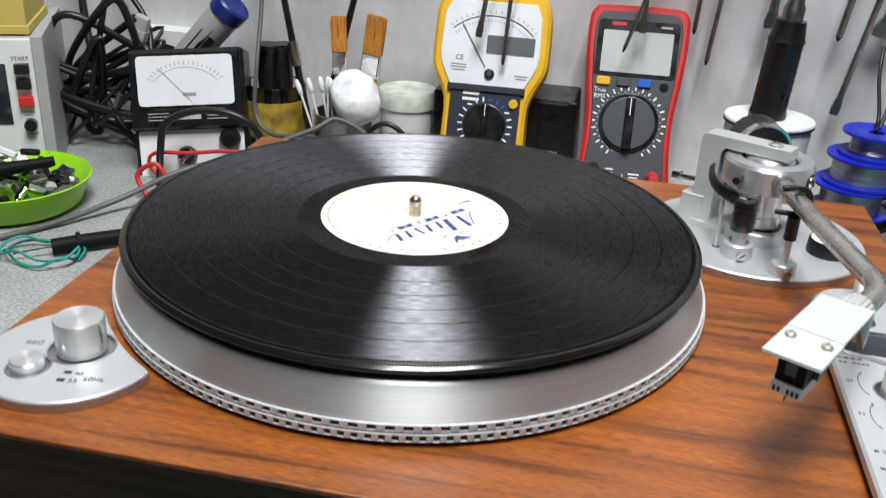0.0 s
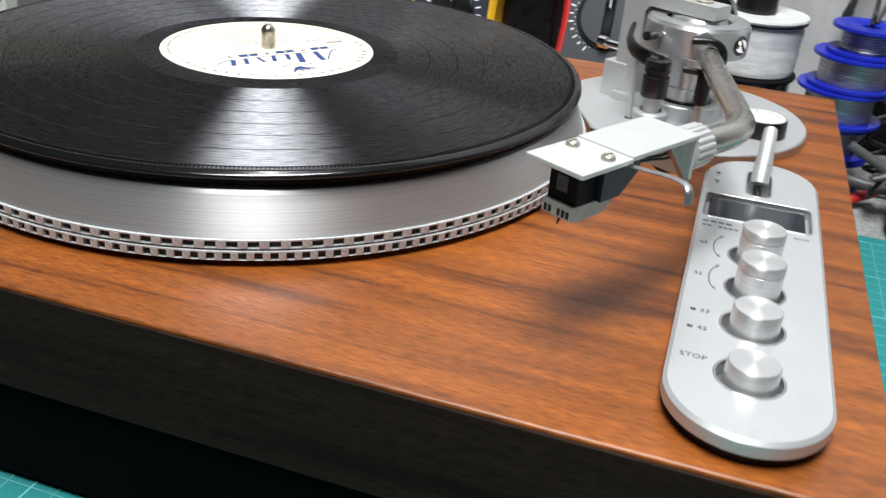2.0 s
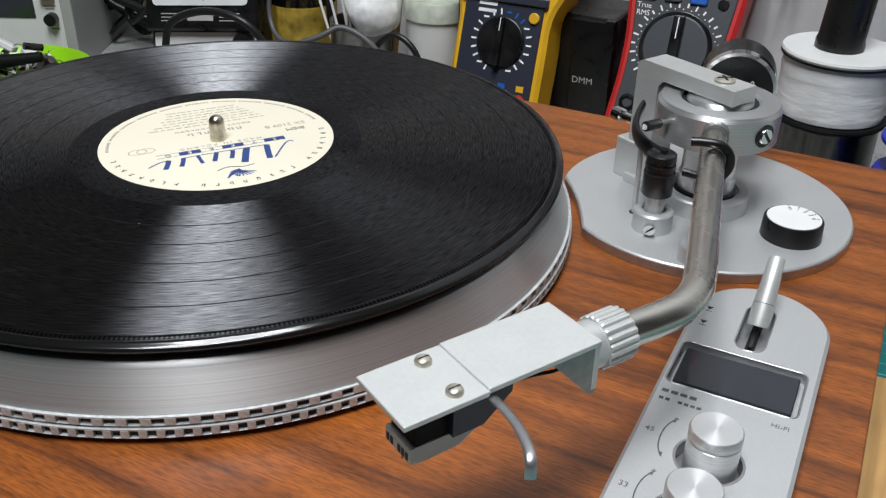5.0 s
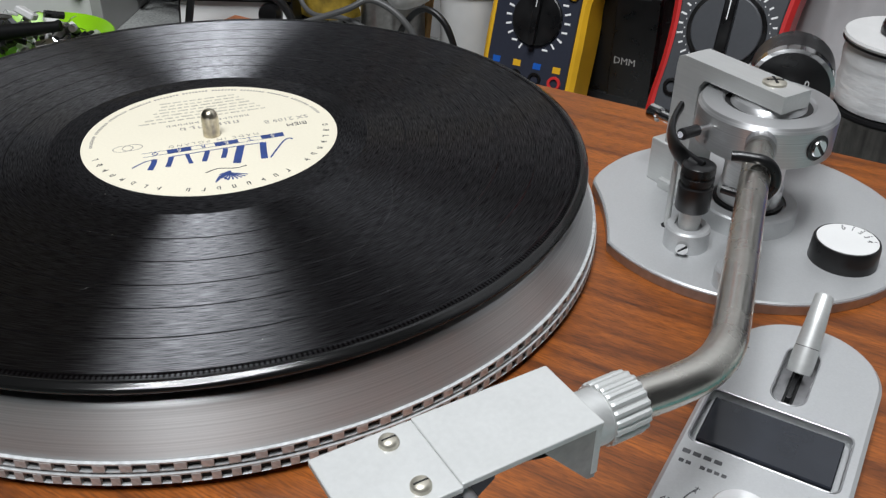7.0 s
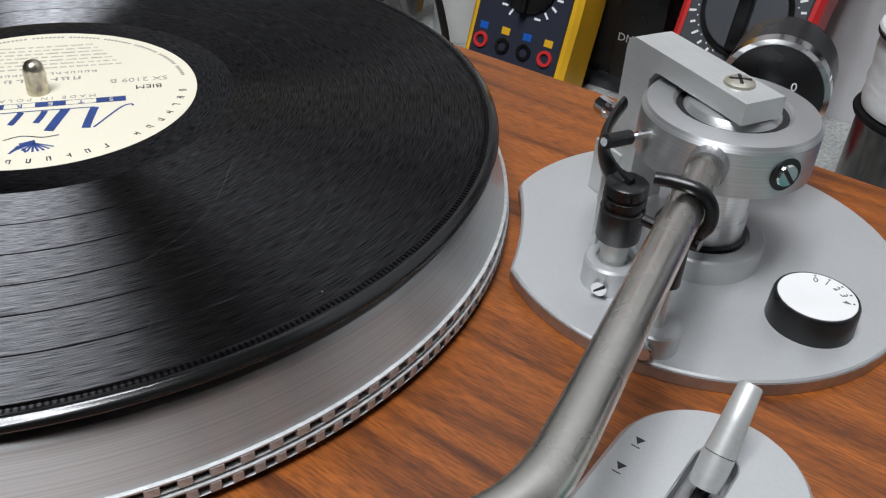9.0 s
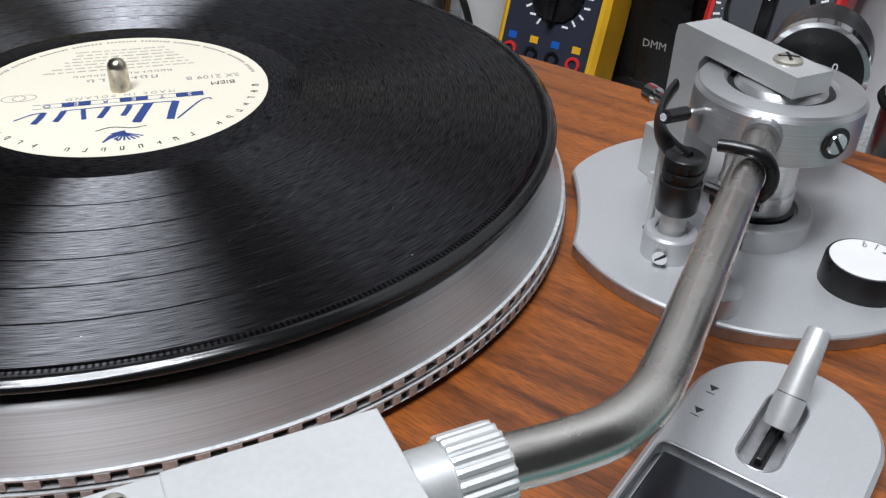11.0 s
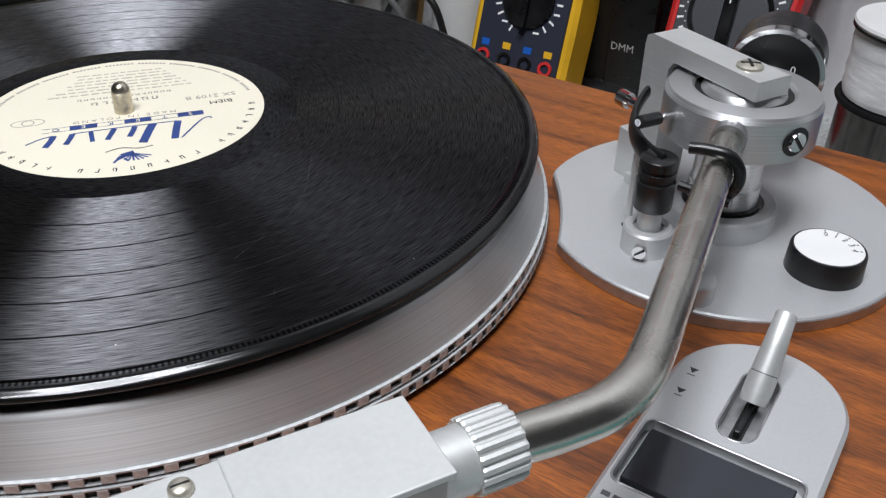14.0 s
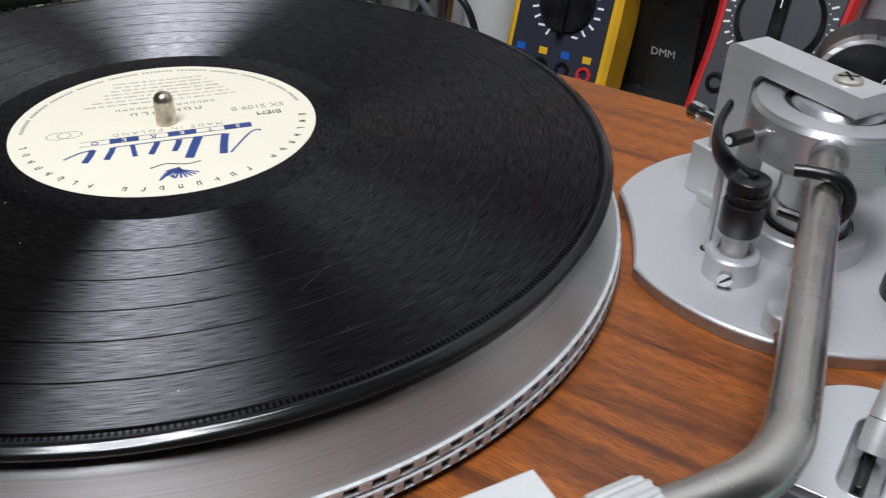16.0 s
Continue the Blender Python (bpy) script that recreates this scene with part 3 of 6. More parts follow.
for words, x, y in (("45", 0.0125, -0.0150), ("33", 0.0125, -0.0208), ("50Hz", 0.0203, -0.0174), ("SIEĆ", -0.0202, 0.0022)):
    lettering(words, 0.0042, INK, plate, pose(LX + x, LY + y, 0.00524, 0, 0, 10), "lettering")

# control panel, right side
CX = 0.2347
panel = part("control_panel", slab([(CX + 0.0238 * math.cos(radians(a)), y + 0.0245 * math.sin(radians(a))) for a, y in [(i * 6, 0.0103) for i in range(31)] + [(180 + i * 6, -0.1555) for i in range(31)]], 0.0040, 0.0090, 0.0012), SATIN, turntable,
             "long satin aluminium control panel with rounded ends", 35)
PZ = 0.0090
# The foot's black stands in for the shadow gap below the raised plate.
part("panel_foot", slab([(CX + 0.0215 * math.cos(radians(a)), y + 0.0222 * math.sin(radians(a))) for a, y in [(i * 10, 0.0103) for i in range(19)] + [(180 + i * 10, -0.1555) for i in range(19)]], 0, 0.0041), DOT, panel, "recessed foot, black for the shadow gap under the panel")
for ky in (-0.0697, -0.0953, -0.1205, -0.1500):
    sink(panel, drum(0.0098, 0.0020, 0.020, 0.0001, 40, (CX, ky, 0)))
sink(panel, slab(rounded(0.0100, 0.0300, 0.0046, CX - 0.0008, 0.0060), 0.0025, 0.020))
sink(panel, slab(rounded(0.0418, 0.0256, 0.0030, CX - 0.0008, -0.0260), 0.0050, 0.020))
edge = [(x, y, PZ - 0.0001) for x, y in rounded(0.0418, 0.0256, 0.0030, CX - 0.0008, -0.0260)]
part("display_frame", sweep(edge + edge[:1], 0.0004, 8), SATIN_EDGE, panel, "rounded edge of the window recess", 60)
part("display_window", slab(rounded(0.0378, 0.0206, 0.0006, CX - 0.0008, -0.0256), 0.0048, PZ - 0.0010, 0.0004), WINDOW, panel, "smoked grey tuning window")
rim = [(x, y, PZ - 0.0001) for x, y in rounded(0.0104, 0.0304, 0.0049, CX - 0.0008, 0.0060)]
part("lever_slot_rim", sweep(rim + rim[:1], 0.00035, 8), SATIN_EDGE, panel, "bright rounded slot rim", 60)
part("slot_floor", slab(rounded(0.0098, 0.0298, 0.0045, CX - 0.0008, 0.0060), 0.0035, 0.0046), SATIN_EDGE, panel)
part("slot_opening", slab(rounded(0.0034, 0.0230, 0.0015, CX - 0.0008, 0.0040), 0.0040, 0.0048), DOT, panel, "dark slot")
part("lever_fin", box(CX - 0.0017, CX + 0.0001, -0.0035, 0.0100, 0.0026, 0.0072, 0.0004), BLACK, panel, "black lever linkage")
lever = part("cue_lever", sweep([(CX - 0.0006, 0.0092, 0.0080), (CX - 0.0006, 0.0100, 0.0092), (CX - 0.0005, 0.0142, 0.0146)], 0.0039, 24), BLOCK, panel, "tapered aluminium cueing lever", 50)
part("lever_grip", sweep([(CX - 0.0005, 0.0144, 0.0148), (CX - 0.0004, 0.0190, 0.0210), (CX - 0.0004, 0.0247, 0.0283), (CX - 0.0004, 0.0250, 0.0286)], 0.0038, 24, end_radius=0.0024), BLOCK, lever, "", 50)
part("lever_groove", sweep([(CX - 0.0005, 0.0141, 0.0144), (CX - 0.0005, 0.0145, 0.0150)], 0.0035, 20), DOT, lever)
for ky, top, two in ((-0.0697, 0.0215, True), (-0.0953, 0.0212, True), (-0.1205, 0.0165, False), (-0.1500, 0.0145, False)):
    well(panel, CX, ky, 0.0098, PZ, 0.0046)
    prof = [(0, 0.006), (0.0077, 0.006)]
    if two:
        prof += [(0.0077, top - 0.0040), (0.0073, top - 0.0038), (0.0073, top - 0.0034), (0.0077, top - 0.0032)]
    prof += [(0.0077, top - 0.0006), (0.0072, top), (0, top)]
    part("knob", lathe(prof, 48, (CX + 0.0004, ky, 0)), KNOB, panel, "two-step spun aluminium trim knob" if two else "spun aluminium push button", 40)
    part("shaft", drum(0.0040, 0.003, 0.0075, 0.0002, 20, (CX, ky, 0)), BLACK, panel)
# prints: two bars stand where the maker's name and model are
bars([(CX - 0.0200 + 0.0030 * i, -0.0436, 0.0022, 0.0016, 0) for i in range(4)] + [(CX - 0.0202 + 0.0020 * i, -0.0478, 0.0014, 0.0013, 0) for i in range(7) if i != 2], PZ + 0.00004, PANEL_INK, panel, "maker_print")
for words, x, y, s in (("45", -0.0192, -0.0640, 0.0030), ("33", -0.0192, -0.0905, 0.0030), ("33", -0.0150, -0.1166, 0.0034), ("45", -0.0150, -0.1279, 0.0034), ("STOP", -0.0163, -0.1450, 0.0034), ("HI-FI", 0.0160, -0.0447, 0.0028), ("+", -0.0130, -0.0560, 0.003),
                       ("-", -0.0130, -0.0740, 0.003), ("+", -0.0130, -0.0815, 0.003), ("-", -0.0130, -0.0995, 0.003)):
    lettering(words, s, PANEL_INK, panel, pose(CX + x, y, PZ + 0.00005), "lettering")
bars([(CX - 0.0188, -0.1166, 0.0018, 0.0014, 0), (CX - 0.0188, -0.1279, 0.0018, 0.0014, 0)], PZ + 0.00004, INK, panel, "speed_marks")
for ky in (-0.0652, -0.0908):
    arc = [(CX - 0.0125 - 0.0030 * math.cos(radians(a)), ky + 0.0085 * math.sin(radians(a)), PZ + 0.00004) for a in range(-70, 71, 10)]
    part("trim_arrow", sweep(arc, 0.00022, 6, flat=0.3), PANEL_INK, panel)
    for end, sg in ((arc[0], -1), (arc[-1], 1)):
        part("arrow_head", slab([(end[0] - 0.0006, end[1] - sg * 0.0002), (end[0] + 0.0006, end[1] - sg * 0.0006), (end[0] + 0.0005, end[1] + sg * 0.0014)], PZ, PZ + 0.00008), PANEL_INK, panel)
tri = bmesh.new()
for ty in (0.0112, 0.0012):
    slab([(CX - 0.0197, ty + 0.0012), (CX - 0.0171, ty + 0.0012), (CX - 0.0184, ty - 0.0010)], PZ, PZ + 0.00006, bm=tri)
    slab([(CX - 0.0195, ty - 0.0018), (CX - 0.0173, ty - 0.0018), (CX - 0.0173, ty - 0.0021), (CX - 0.0195, ty - 0.0021)], PZ, PZ + 0.00006, bm=tri)
part("cue_marks", tri, INK, panel)

# tonearm mount, rear right
BX, BY = 0.1912, 0.1078
mount = part("tonearm_base", slab(cut_disc(BX, BY, 0.0655, 0.1612), 0, 0.0050, 0.0006), SATIN, turntable, "round satin aluminium tonearm base plate", 40)
part("plate_edge", slab(cut_disc(BX, BY, 0.0658, 0.1609), 0.0002, 0.0040), SATIN_EDGE, mount)
VX, VY = 0.1918, 0.1043
part("pillar_ring", lathe([(0, 0.005), (0.0200, 0.005), (0.0200, 0.0125), (0.0193, 0.0132), (0.0150, 0.0132), (0.0148, 0.0122), (0, 0.0122)], 56, (VX, VY, 0)), SATIN, mount, "", 40)
part("pillar_collar", lathe([(0, 0.012), (0.0140, 0.012), (0.0140, 0.0138), (0.0130, 0.0142), (0, 0.0142)], 40, (VX, VY, 0)), BLACK, mount)
part("pillar", lathe([(0, 0.014), (0.0126, 0.014), (0.0126, 0.0205), (0.0118, 0.0212), (0.0118, 0.0400), (0, 0.0400)], 48, (VX, VY, 0)), KNOB, mount, "turned aluminium pillar", 40)
part("bearing_drum", lathe([(0, 0.0395), (0.0252, 0.0395), (0.0263, 0.0403), (0.0263, 0.0538), (0.0250, 0.0558), (0.0176, 0.0562), (0.0168, 0.0556), (0.0160, 0.0540), (0.0146, 0.0538), (0.0140, 0.0556), (0.0128, 0.0568), (0.0080, 0.0576), (0, 0.0578)], 80, (VX, VY, 0)), DRUM, mount,
     "large turned aluminium bearing drum", 30)
part("drum_groove", lathe([(0.0146, 0.0540), (0.0160, 0.0542), (0.0164, 0.0548), (0.0143, 0.0548), (0.0146, 0.0540)], 64, (VX, VY, 0)), DOT, mount, "dark groove in the drum top")
for ang in (-31, 149):
    a = radians(ang)
    out = Vector((math.cos(a), math.sin(a), 0))
    c = Vector((VX, VY, 0.0475))
    part("pivot_screw", sweep([c + out * 0.0250, c + out * 0.0266], 0.0050, 28), BLACK, mount)
    part("screw_head", sweep([c + out * 0.0255, c + out * 0.0270, c + out * 0.0276], 0.0037, 24, end_radius=0.0031), CHROME, mount, "slotted pivot screw")
    part("screw_slot", box(-0.0032, 0.0032, -0.0005, 0.0005, -0.0005, 0.0005), DOT, mount).matrix_local = Matrix.Translation(c + out * 0.0275) @ Matrix.Rotation(a + math.pi / 2, 4, "Z") @ Matrix.Rotation(0.9, 4, "Y")
# stirrup over the drum: one bent bar with a mitred elbow, foot block and low shelf
sa = radians(153)
SO = (0.1928, 0.1008, 0)
stir = Matrix.Translation(SO) @ Matrix.Rotation(sa, 4, "Z")
side_face = [(-0.0112, 0.0578), (-0.0112, 0.0645), (0.0390, 0.0645), (0.0418, 0.0632), (0.0424, 0.0600), (0.0424, 0.0050), (0.0292, 0.0050), (0.0292, 0.0545), (0.0270, 0.0575), (0.0250, 0.0578)]
bar = slab(side_face, -0.0074, 0.0074, 0.0006)
bmesh.ops.rotate(bar, verts=bar.verts, matrix=Matrix.Rotation(math.pi / 2, 3, "X"))
for name, bmx in (("stirrup_bar", bar), ("stirrup_foot", box(0.0350, 0.0490, -0.0070, 0.0085, 0.0050, 0.0245, 0.0006)), ("stirrup_step", box(0.0190, 0.0400, -0.0070, 0.0110, 0.0050, 0.0092, 0.0005))):
    ob = part(name, bmx, BLOCK, mount, "bent brushed aluminium stirrup" if name == "stirrup_bar" else "")
    ob.matrix_local = stir
part("bar_screw", lathe([(0, 0.0645), (0.0046, 0.0645), (0.0044, 0.0653), (0.0032, 0.0660), (0, 0.0662)], 28, SO), SCREW, mount, "slotted screw", 40)
for spin in (0.5, 2.07):
    part("screw_slot", box(-0.0032, 0.0032, -0.0005, 0.0005, 0.0657, 0.06625), DOT, mount).matrix_local = Matrix.Translation(SO) @ Matrix.Rotation(spin, 4, "Z")
part("side_bolt", sweep([(0.1545, 0.1210, 0.0305), (0.1410, 0.1275, 0.0305)], 0.0022, 16), CHROME, mount)
part("side_bolt_head", sweep([(0.1440, 0.1260, 0.0305), (0.1395, 0.1282, 0.0305)], 0.0034, 16), CHROME, mount)
# cueing post with its curved blade
PX, PY = 0.1780, 0.0694
part("cue_collar", lathe([(0, 0.005), (0.0086, 0.005), (0.0086, 0.0132), (0.0079, 0.0140), (0.0052, 0.0140), (0.0050, 0.0132), (0, 0.0132)], 40, (PX, PY, 0)), SATIN, mount, "", 40)
part("collar_screw", sweep([(PX + 0.001, PY - 0.0076, 0.0088), (PX + 0.0016, PY - 0.0105, 0.0088)], 0.0024, 16), CHROME, mount, "small slotted grub screw")
part("screw_slot", box(-0.0022, 0.0022, -0.0003, 0.0003, -0.0003, 0.0003), DOT, mount).matrix_local = Matrix.Translation((PX + 0.0016, PY - 0.0105, 0.0088)) @ Matrix.Rotation(-0.7, 4, "Y")
part("cue_rod", drum(0.0042, 0.013, 0.0235, 0.0003, 28, (PX, PY, 0)), BLOCK, mount)
part("cue_sleeve", lathe([(0, 0.0215), (0.0062, 0.0215), (0.0066, 0.0221), (0.0066, 0.0318), (0.0056, 0.0322), (0.0056, 0.0336), (0.0064, 0.0340), (0.0064, 0.0356), (0.0056, 0.0360), (0.0056, 0.0368), (0.0064, 0.0372), (0.0062, 0.0400), (0.0050, 0.0408), (0, 0.0408)], 36, (PX, PY, 0)), BLACK, mount, "black ribbed cueing sleeve", 40)
cres = []
for i in range(15):
    k = i / 14
    a = radians(-111 - 62 * k)
    r = 0.0400 - 0.0050 * k * k
    cres.append((VX + 0.0022 + r * math.cos(a), VY + 0.0012 + r * math.sin(a), 0.0385 + 0.0030 * k + 0.0055 * k ** 3))
part("cue_blade", sweep(cres, 0.0016, 14, flat=2.6, end_radius=0.0014), BLACK, mount, "curved black cueing blade", 60)
part("blade_root", sweep([(PX, PY, 0.0385), cres[2]], 0.0034, 14), BLACK, mount, "", 60)
part("guide_rod", sweep([(0.1670, 0.0795, 0.005), (0.1664, 0.0800, 0.0400)], 0.0012, 12), BLOCK, mount)
part("guide_hole", drum(0.0022, 0.0049, 0.0052, 0.0001, 20, (0.1670, 0.0795, 0)), DOT, mount)
part("drum_pin", sweep([(0.1768, 0.0870, 0.0490), (0.1696, 0.0671, 0.0510)], 0.0013, 12), CHROME, mount)
part("pin_sleeve", sweep([(0.1730, 0.0765, 0.0500), (0.1699, 0.0680, 0.0509)], 0.0022, 14), BLACK, mount)
# arm rest post with its fork
RX, RY = 0.2014, 0.0512
part("rest_collar", lathe([(0, 0.005), (0.0070, 0.005), (0.0070, 0.0118), (0.0064, 0.0124), (0, 0.0124)], 32, (RX, RY, 0)), SATIN, mount, "", 40)
part("collar_screw", sweep([(RX + 0.0005, RY - 0.0060, 0.0085), (RX + 0.0010, RY - 0.0098, 0.0085)], 0.0023, 14), CHROME, mount)
part("rest_rod", drum(0.0020, 0.012, 0.0310, 0.0003, 16, (RX, RY, 0)), BLOCK, mount)
part("rest_sleeve", drum(0.0035, 0.0265, 0.0405, 0.0006, 20, (RX, RY, 0)), BLACK, mount)
part("rest_fork", sweep([(RX + 0.0060, RY, 0.0412), (RX - 0.0105, RY + 0.0012, 0.0415)], 0.0016, 10), BLACK, mount)
AZ0, AZ1 = 0.0490, 0.0512
# tonearm
arm = part("tonearm", sweep(smooth_line([(0.1940, 0.0900, AZ0), (0.1976, 0.0710, AZ0), (0.2054, 0.0290, AZ0 + 0.0004), (0.2130, -0.0110, AZ0 + 0.001), (0.2180, -0.0380, AZ0 + 0.0016), (0.2193, -0.0500, AZ1), (0.2174, -0.0605, AZ1), (0.2122, -0.0705, AZ1), (0.2066, -0.0790, AZ1)], 8), 0.0050, 24),
           NICKEL, turntable, "bent dull nickel tonearm tube", 60)
part("arm_socket", sweep([(0.1952, 0.0850, AZ0), (0.1974, 0.0735, AZ0 + 0.0005)], 0.0056, 24), SATIN_EDGE, arm)
sd = Vector((-0.482, -0.876, 0)).normalized()
back = Vector((0.1973, -0.0950, AZ1))
part("collar_ring", sweep([back - sd * 0.0180, back - sd * 0.0080], 0.0071, 32), BLOCK, arm, "ribbed locking collar", 30)
ribs = bmesh.new()
side = Vector((sd.y, -sd.x, 0))
for i in range(20):
    a = 2 * math.pi * i / 20
    o = (side * math.cos(a) + Vector((0, 0, 1)) * math.sin(a)) * 0.0066
    sweep([back - sd * 0.0178 + o, back - sd * 0.0174 + o * 1.02, back - sd * 0.0087 + o * 1.02, back - sd * 0.0083 + o], 0.00098, 8, ribs)
part("collar_ribs", ribs, BLOCK, arm)
part("collar_front", sweep([back - sd * 0.0081, back - sd * 0.0018], 0.0067, 28), BLOCK, arm, "smooth chrome ring", 40)
part("tube_bush", sweep([back - sd * 0.0026, back + sd * 0.0012], 0.0060, 24), BLACK, arm)
shell_m = Matrix.Translation((0.1973, -0.0950, 0)) @ Matrix.Rotation(math.atan2(sd.y, sd.x), 4, "Z")
HZ = 0.0598
GREY_BONE = surface("bone_grey_plastic", (0.52, 0.52, 0.50), 0.5, stain=0.08, stain_scale=200)


def flank(profile, y0, y1):
    """A solid from its side view (along the shell, below its top), y0 to y1 across."""
    b = slab(profile, -y1, -y0, 0.0004)
    bmesh.ops.rotate(b, verts=b.verts, matrix=Matrix.Rotation(math.pi / 2, 3, "X"))
    bmesh.ops.translate(b, verts=b.verts, vec=(0, 0, HZ))
    return b


letter_bars = bmesh.new()
for i in range(6):
    if i != 2:
        box(0.0525, 0.0528, -0.0056 + 0.0017 * i, -0.0045 + 0.0017 * i, HZ - 0.0166, HZ - 0.0144, bm=letter_bars)
for name, bmx, mm, lab in (("headshell_plate", box(-0.0005, 0.0345, -0.0106, 0.0106, HZ, HZ + 0.0016, 0.0003), SHELL, "pale anodised headshell"), ("headshell_nose", box(0.0343, 0.0578, -0.0108, 0.0108, HZ - 0.0006, HZ + 0.0010, 0.0003), SHELL, ""),
                           ("headshell_flange", slab([(0.0, 0.0), (0.0150, 0.0), (0.0110, -0.0045), (0.0020, -0.0145), (0.0, -0.0148)], -0.0010, 0.0010), STEEL, ""), ("headshell_end", box(-0.0005, 0.0013, -0.0104, 0.0104, HZ - 0.0135, HZ + 0.0005, 0.0003), SHELL, ""),
                           ("cartridge_mount", flank([(0.0415, -0.0008), (0.0240, -0.0008), (0.0240, -0.0062), (0.0325, -0.0130), (0.0415, -0.0130)], -0.0052, 0.0064), NAVY, "dark grey cartridge body"), ("cartridge", box(0.0400, 0.0512, -0.0062, 0.0045, HZ - 0.0130, HZ - 0.0005, 0.0006), RUBBER, "black cartridge"),
                           ("stylus_guard", flank([(0.0526, -0.0128), (0.0526, -0.0172), (0.0490, -0.0180), (0.0385, -0.0178), (0.0335, -0.0148), (0.0335, -0.0122), (0.0400, -0.0130)], -0.0066, 0.0048), GREY_BONE, "light grey stylus holder"), ("stylus", sweep([(0.0500, -0.001, HZ - 0.0176), (0.0512, -0.001, HZ - 0.0203)], 0.0006, 8, end_radius=0.0002), BLACK, ""),
                           ("cartridge_print", box(0.0511, 0.0514, -0.0030, 0.0012, HZ - 0.0095, HZ - 0.0045), GREY_PLASTIC, ""), ("cartridge_bars", letter_bars, INK, "")):
    ob = part(name, bmx, mm, arm, lab)
    ob.matrix_local = shell_m @ (pose(0, 0.0092, HZ, 90, 0, 0) if name == "headshell_flange" else Matrix())
for sx, sy in ((0.0416, -0.0067), (0.0416, 0.0067)):
    ob = part("shell_screw", lathe([(0, HZ + 0.0009), (0.0022, HZ + 0.0009), (0.0022, HZ + 0.0018), (0.0020, HZ + 0.0022), (0.0014, HZ + 0.0026), (0, HZ + 0.0027)], 24, (sx, sy, 0)), SCREW, arm, "small slotted screw", 40)
    ob.matrix_local = shell_m
    ob = part("screw_slot", box(sx - 0.0016, sx + 0.0016, sy - 0.00018, sy + 0.00018, HZ + 0.0022, HZ + 0.00275), DOT, arm)
    ob.matrix_local = shell_m
part("finger_lift", sweep(smooth_line([(0.0330, 0.0060, HZ - 0.0020), (0.0335, 0.0140, HZ - 0.0015), (0.0360, 0.0230, HZ + 0.0005), (0.0395, 0.0310, HZ + 0.0020), (0.0412, 0.0342, HZ + 0.0010), (0.0417, 0.0350, HZ - 0.0026)], 5), 0.0013, 12, flat=0.40), SATIN_EDGE, arm, "curved metal finger lift", 60).matrix_local = shell_m
for i, (c0, mm) in enumerate(((-0.004, RED), (0.0, BLACK), (0.004, GREEN), (0.006, WHITE))):
    part("lead_wire", sweep(smooth_line([(0.001, c0, HZ - 0.004), (0.010, c0 * 1.2, HZ - 0.0050), (0.018, c0, HZ - 0.0045), (0.028, c0 * 0.8, HZ - 0.004)], 5), 0.0005, 6), BLACK if i != 0 else mm, arm).matrix_local = shell_m
# rest clip round the tube
clip_c = Vector((0.2008, 0.0518, AZ0))
across = Vector((0.98, 0.19, 0))
hook = [clip_c - across * 0.0085 + Vector((0, 0, 0.0068)), clip_c - across * 0.0035 + Vector((0, 0, 0.0072)), clip_c + across * 0.0030 + Vector((0, 0, 0.0066)), clip_c + across * 0.0066 + Vector((0, 0, 0.0030)), clip_c + across * 0.0072 + Vector((0, 0, -0.0020)), clip_c + across * 0.0052 + Vector((0, 0, -0.0062))]
part("rest_clip", sweep(smooth_line(hook, 6), 0.0018, 12), BLACK, mount, "black hook over the arm tube", 60)
part("clip_stem", sweep(smooth_line([hook[-1], (RX + 0.0030, RY + 0.001, 0.0412), (RX, RY, 0.0400)], 5), 0.0016, 10), BLACK, mount)
# counterweight
cd = Vector((0.1944 - 0.1978, 0.0900 - 0.0710, 0)).normalized()
cw = Vector((0.1930, 0.1390, 0.0485))
part("weight_shaft", sweep([Vector((0.1915, 0.118, 0.0480)), cw], 0.0045, 20), CHROME, arm)
part("weight_rim", sweep([cw, cw + cd * 0.0055], 0.0176, 56), CHROME, arm, "bright counterweight rim", 40)
part("counterweight", sweep([cw + cd * 0.0035, cw + cd * 0.024], 0.0174, 56), BLACK, arm, "heavy black counterweight", 40)
part("weight_face", sweep([cw - cd * 0.0006, cw + cd * 0.001], 0.0158, 48), BLACK, arm, "black scale ring")
lettering("0", 0.0042, PAPER_WHITE, arm, Matrix.Translation(cw - cd * 0.0008 + Vector((0.0060, 0.001, 0.0035))) @ pose(0, 0, 0, 90, 0, math.degrees(math.atan2(cd.y, cd.x)) - 90), "lettering")
# anti-skating dial
DX, DY = 0.2330, 0.0912
dial = part("antiskate_dial", lathe([(0, 0.005), (0.0128, 0.005), (0.0124, 0.0130), (0.0120, 0.0138), (0, 0.0138)], 48, (DX, DY, 0)), BLACK, mount, "black dial with a white numbered top", 40)
part("dial_top", drum(0.0113, 0.0136, 0.0141, 0.0002, 48, (DX, DY, 0)), WHITE, mount)
for i, digit in enumerate("01234"):
    a = radians(112 - i * 24)
    lettering(digit, 0.0032, INK, mount, pose(DX + 0.0078 * math.cos(a), DY + 0.0078 * math.sin(a), 0.01415, 0, 0, math.degrees(a) - 90), "lettering")
    bars([(DX + 0.0100 * math.cos(a), DY + 0.0100 * math.sin(a), 0.0006, 0.0006, 45)], 0.01413, INK, mount, "dial_mark")

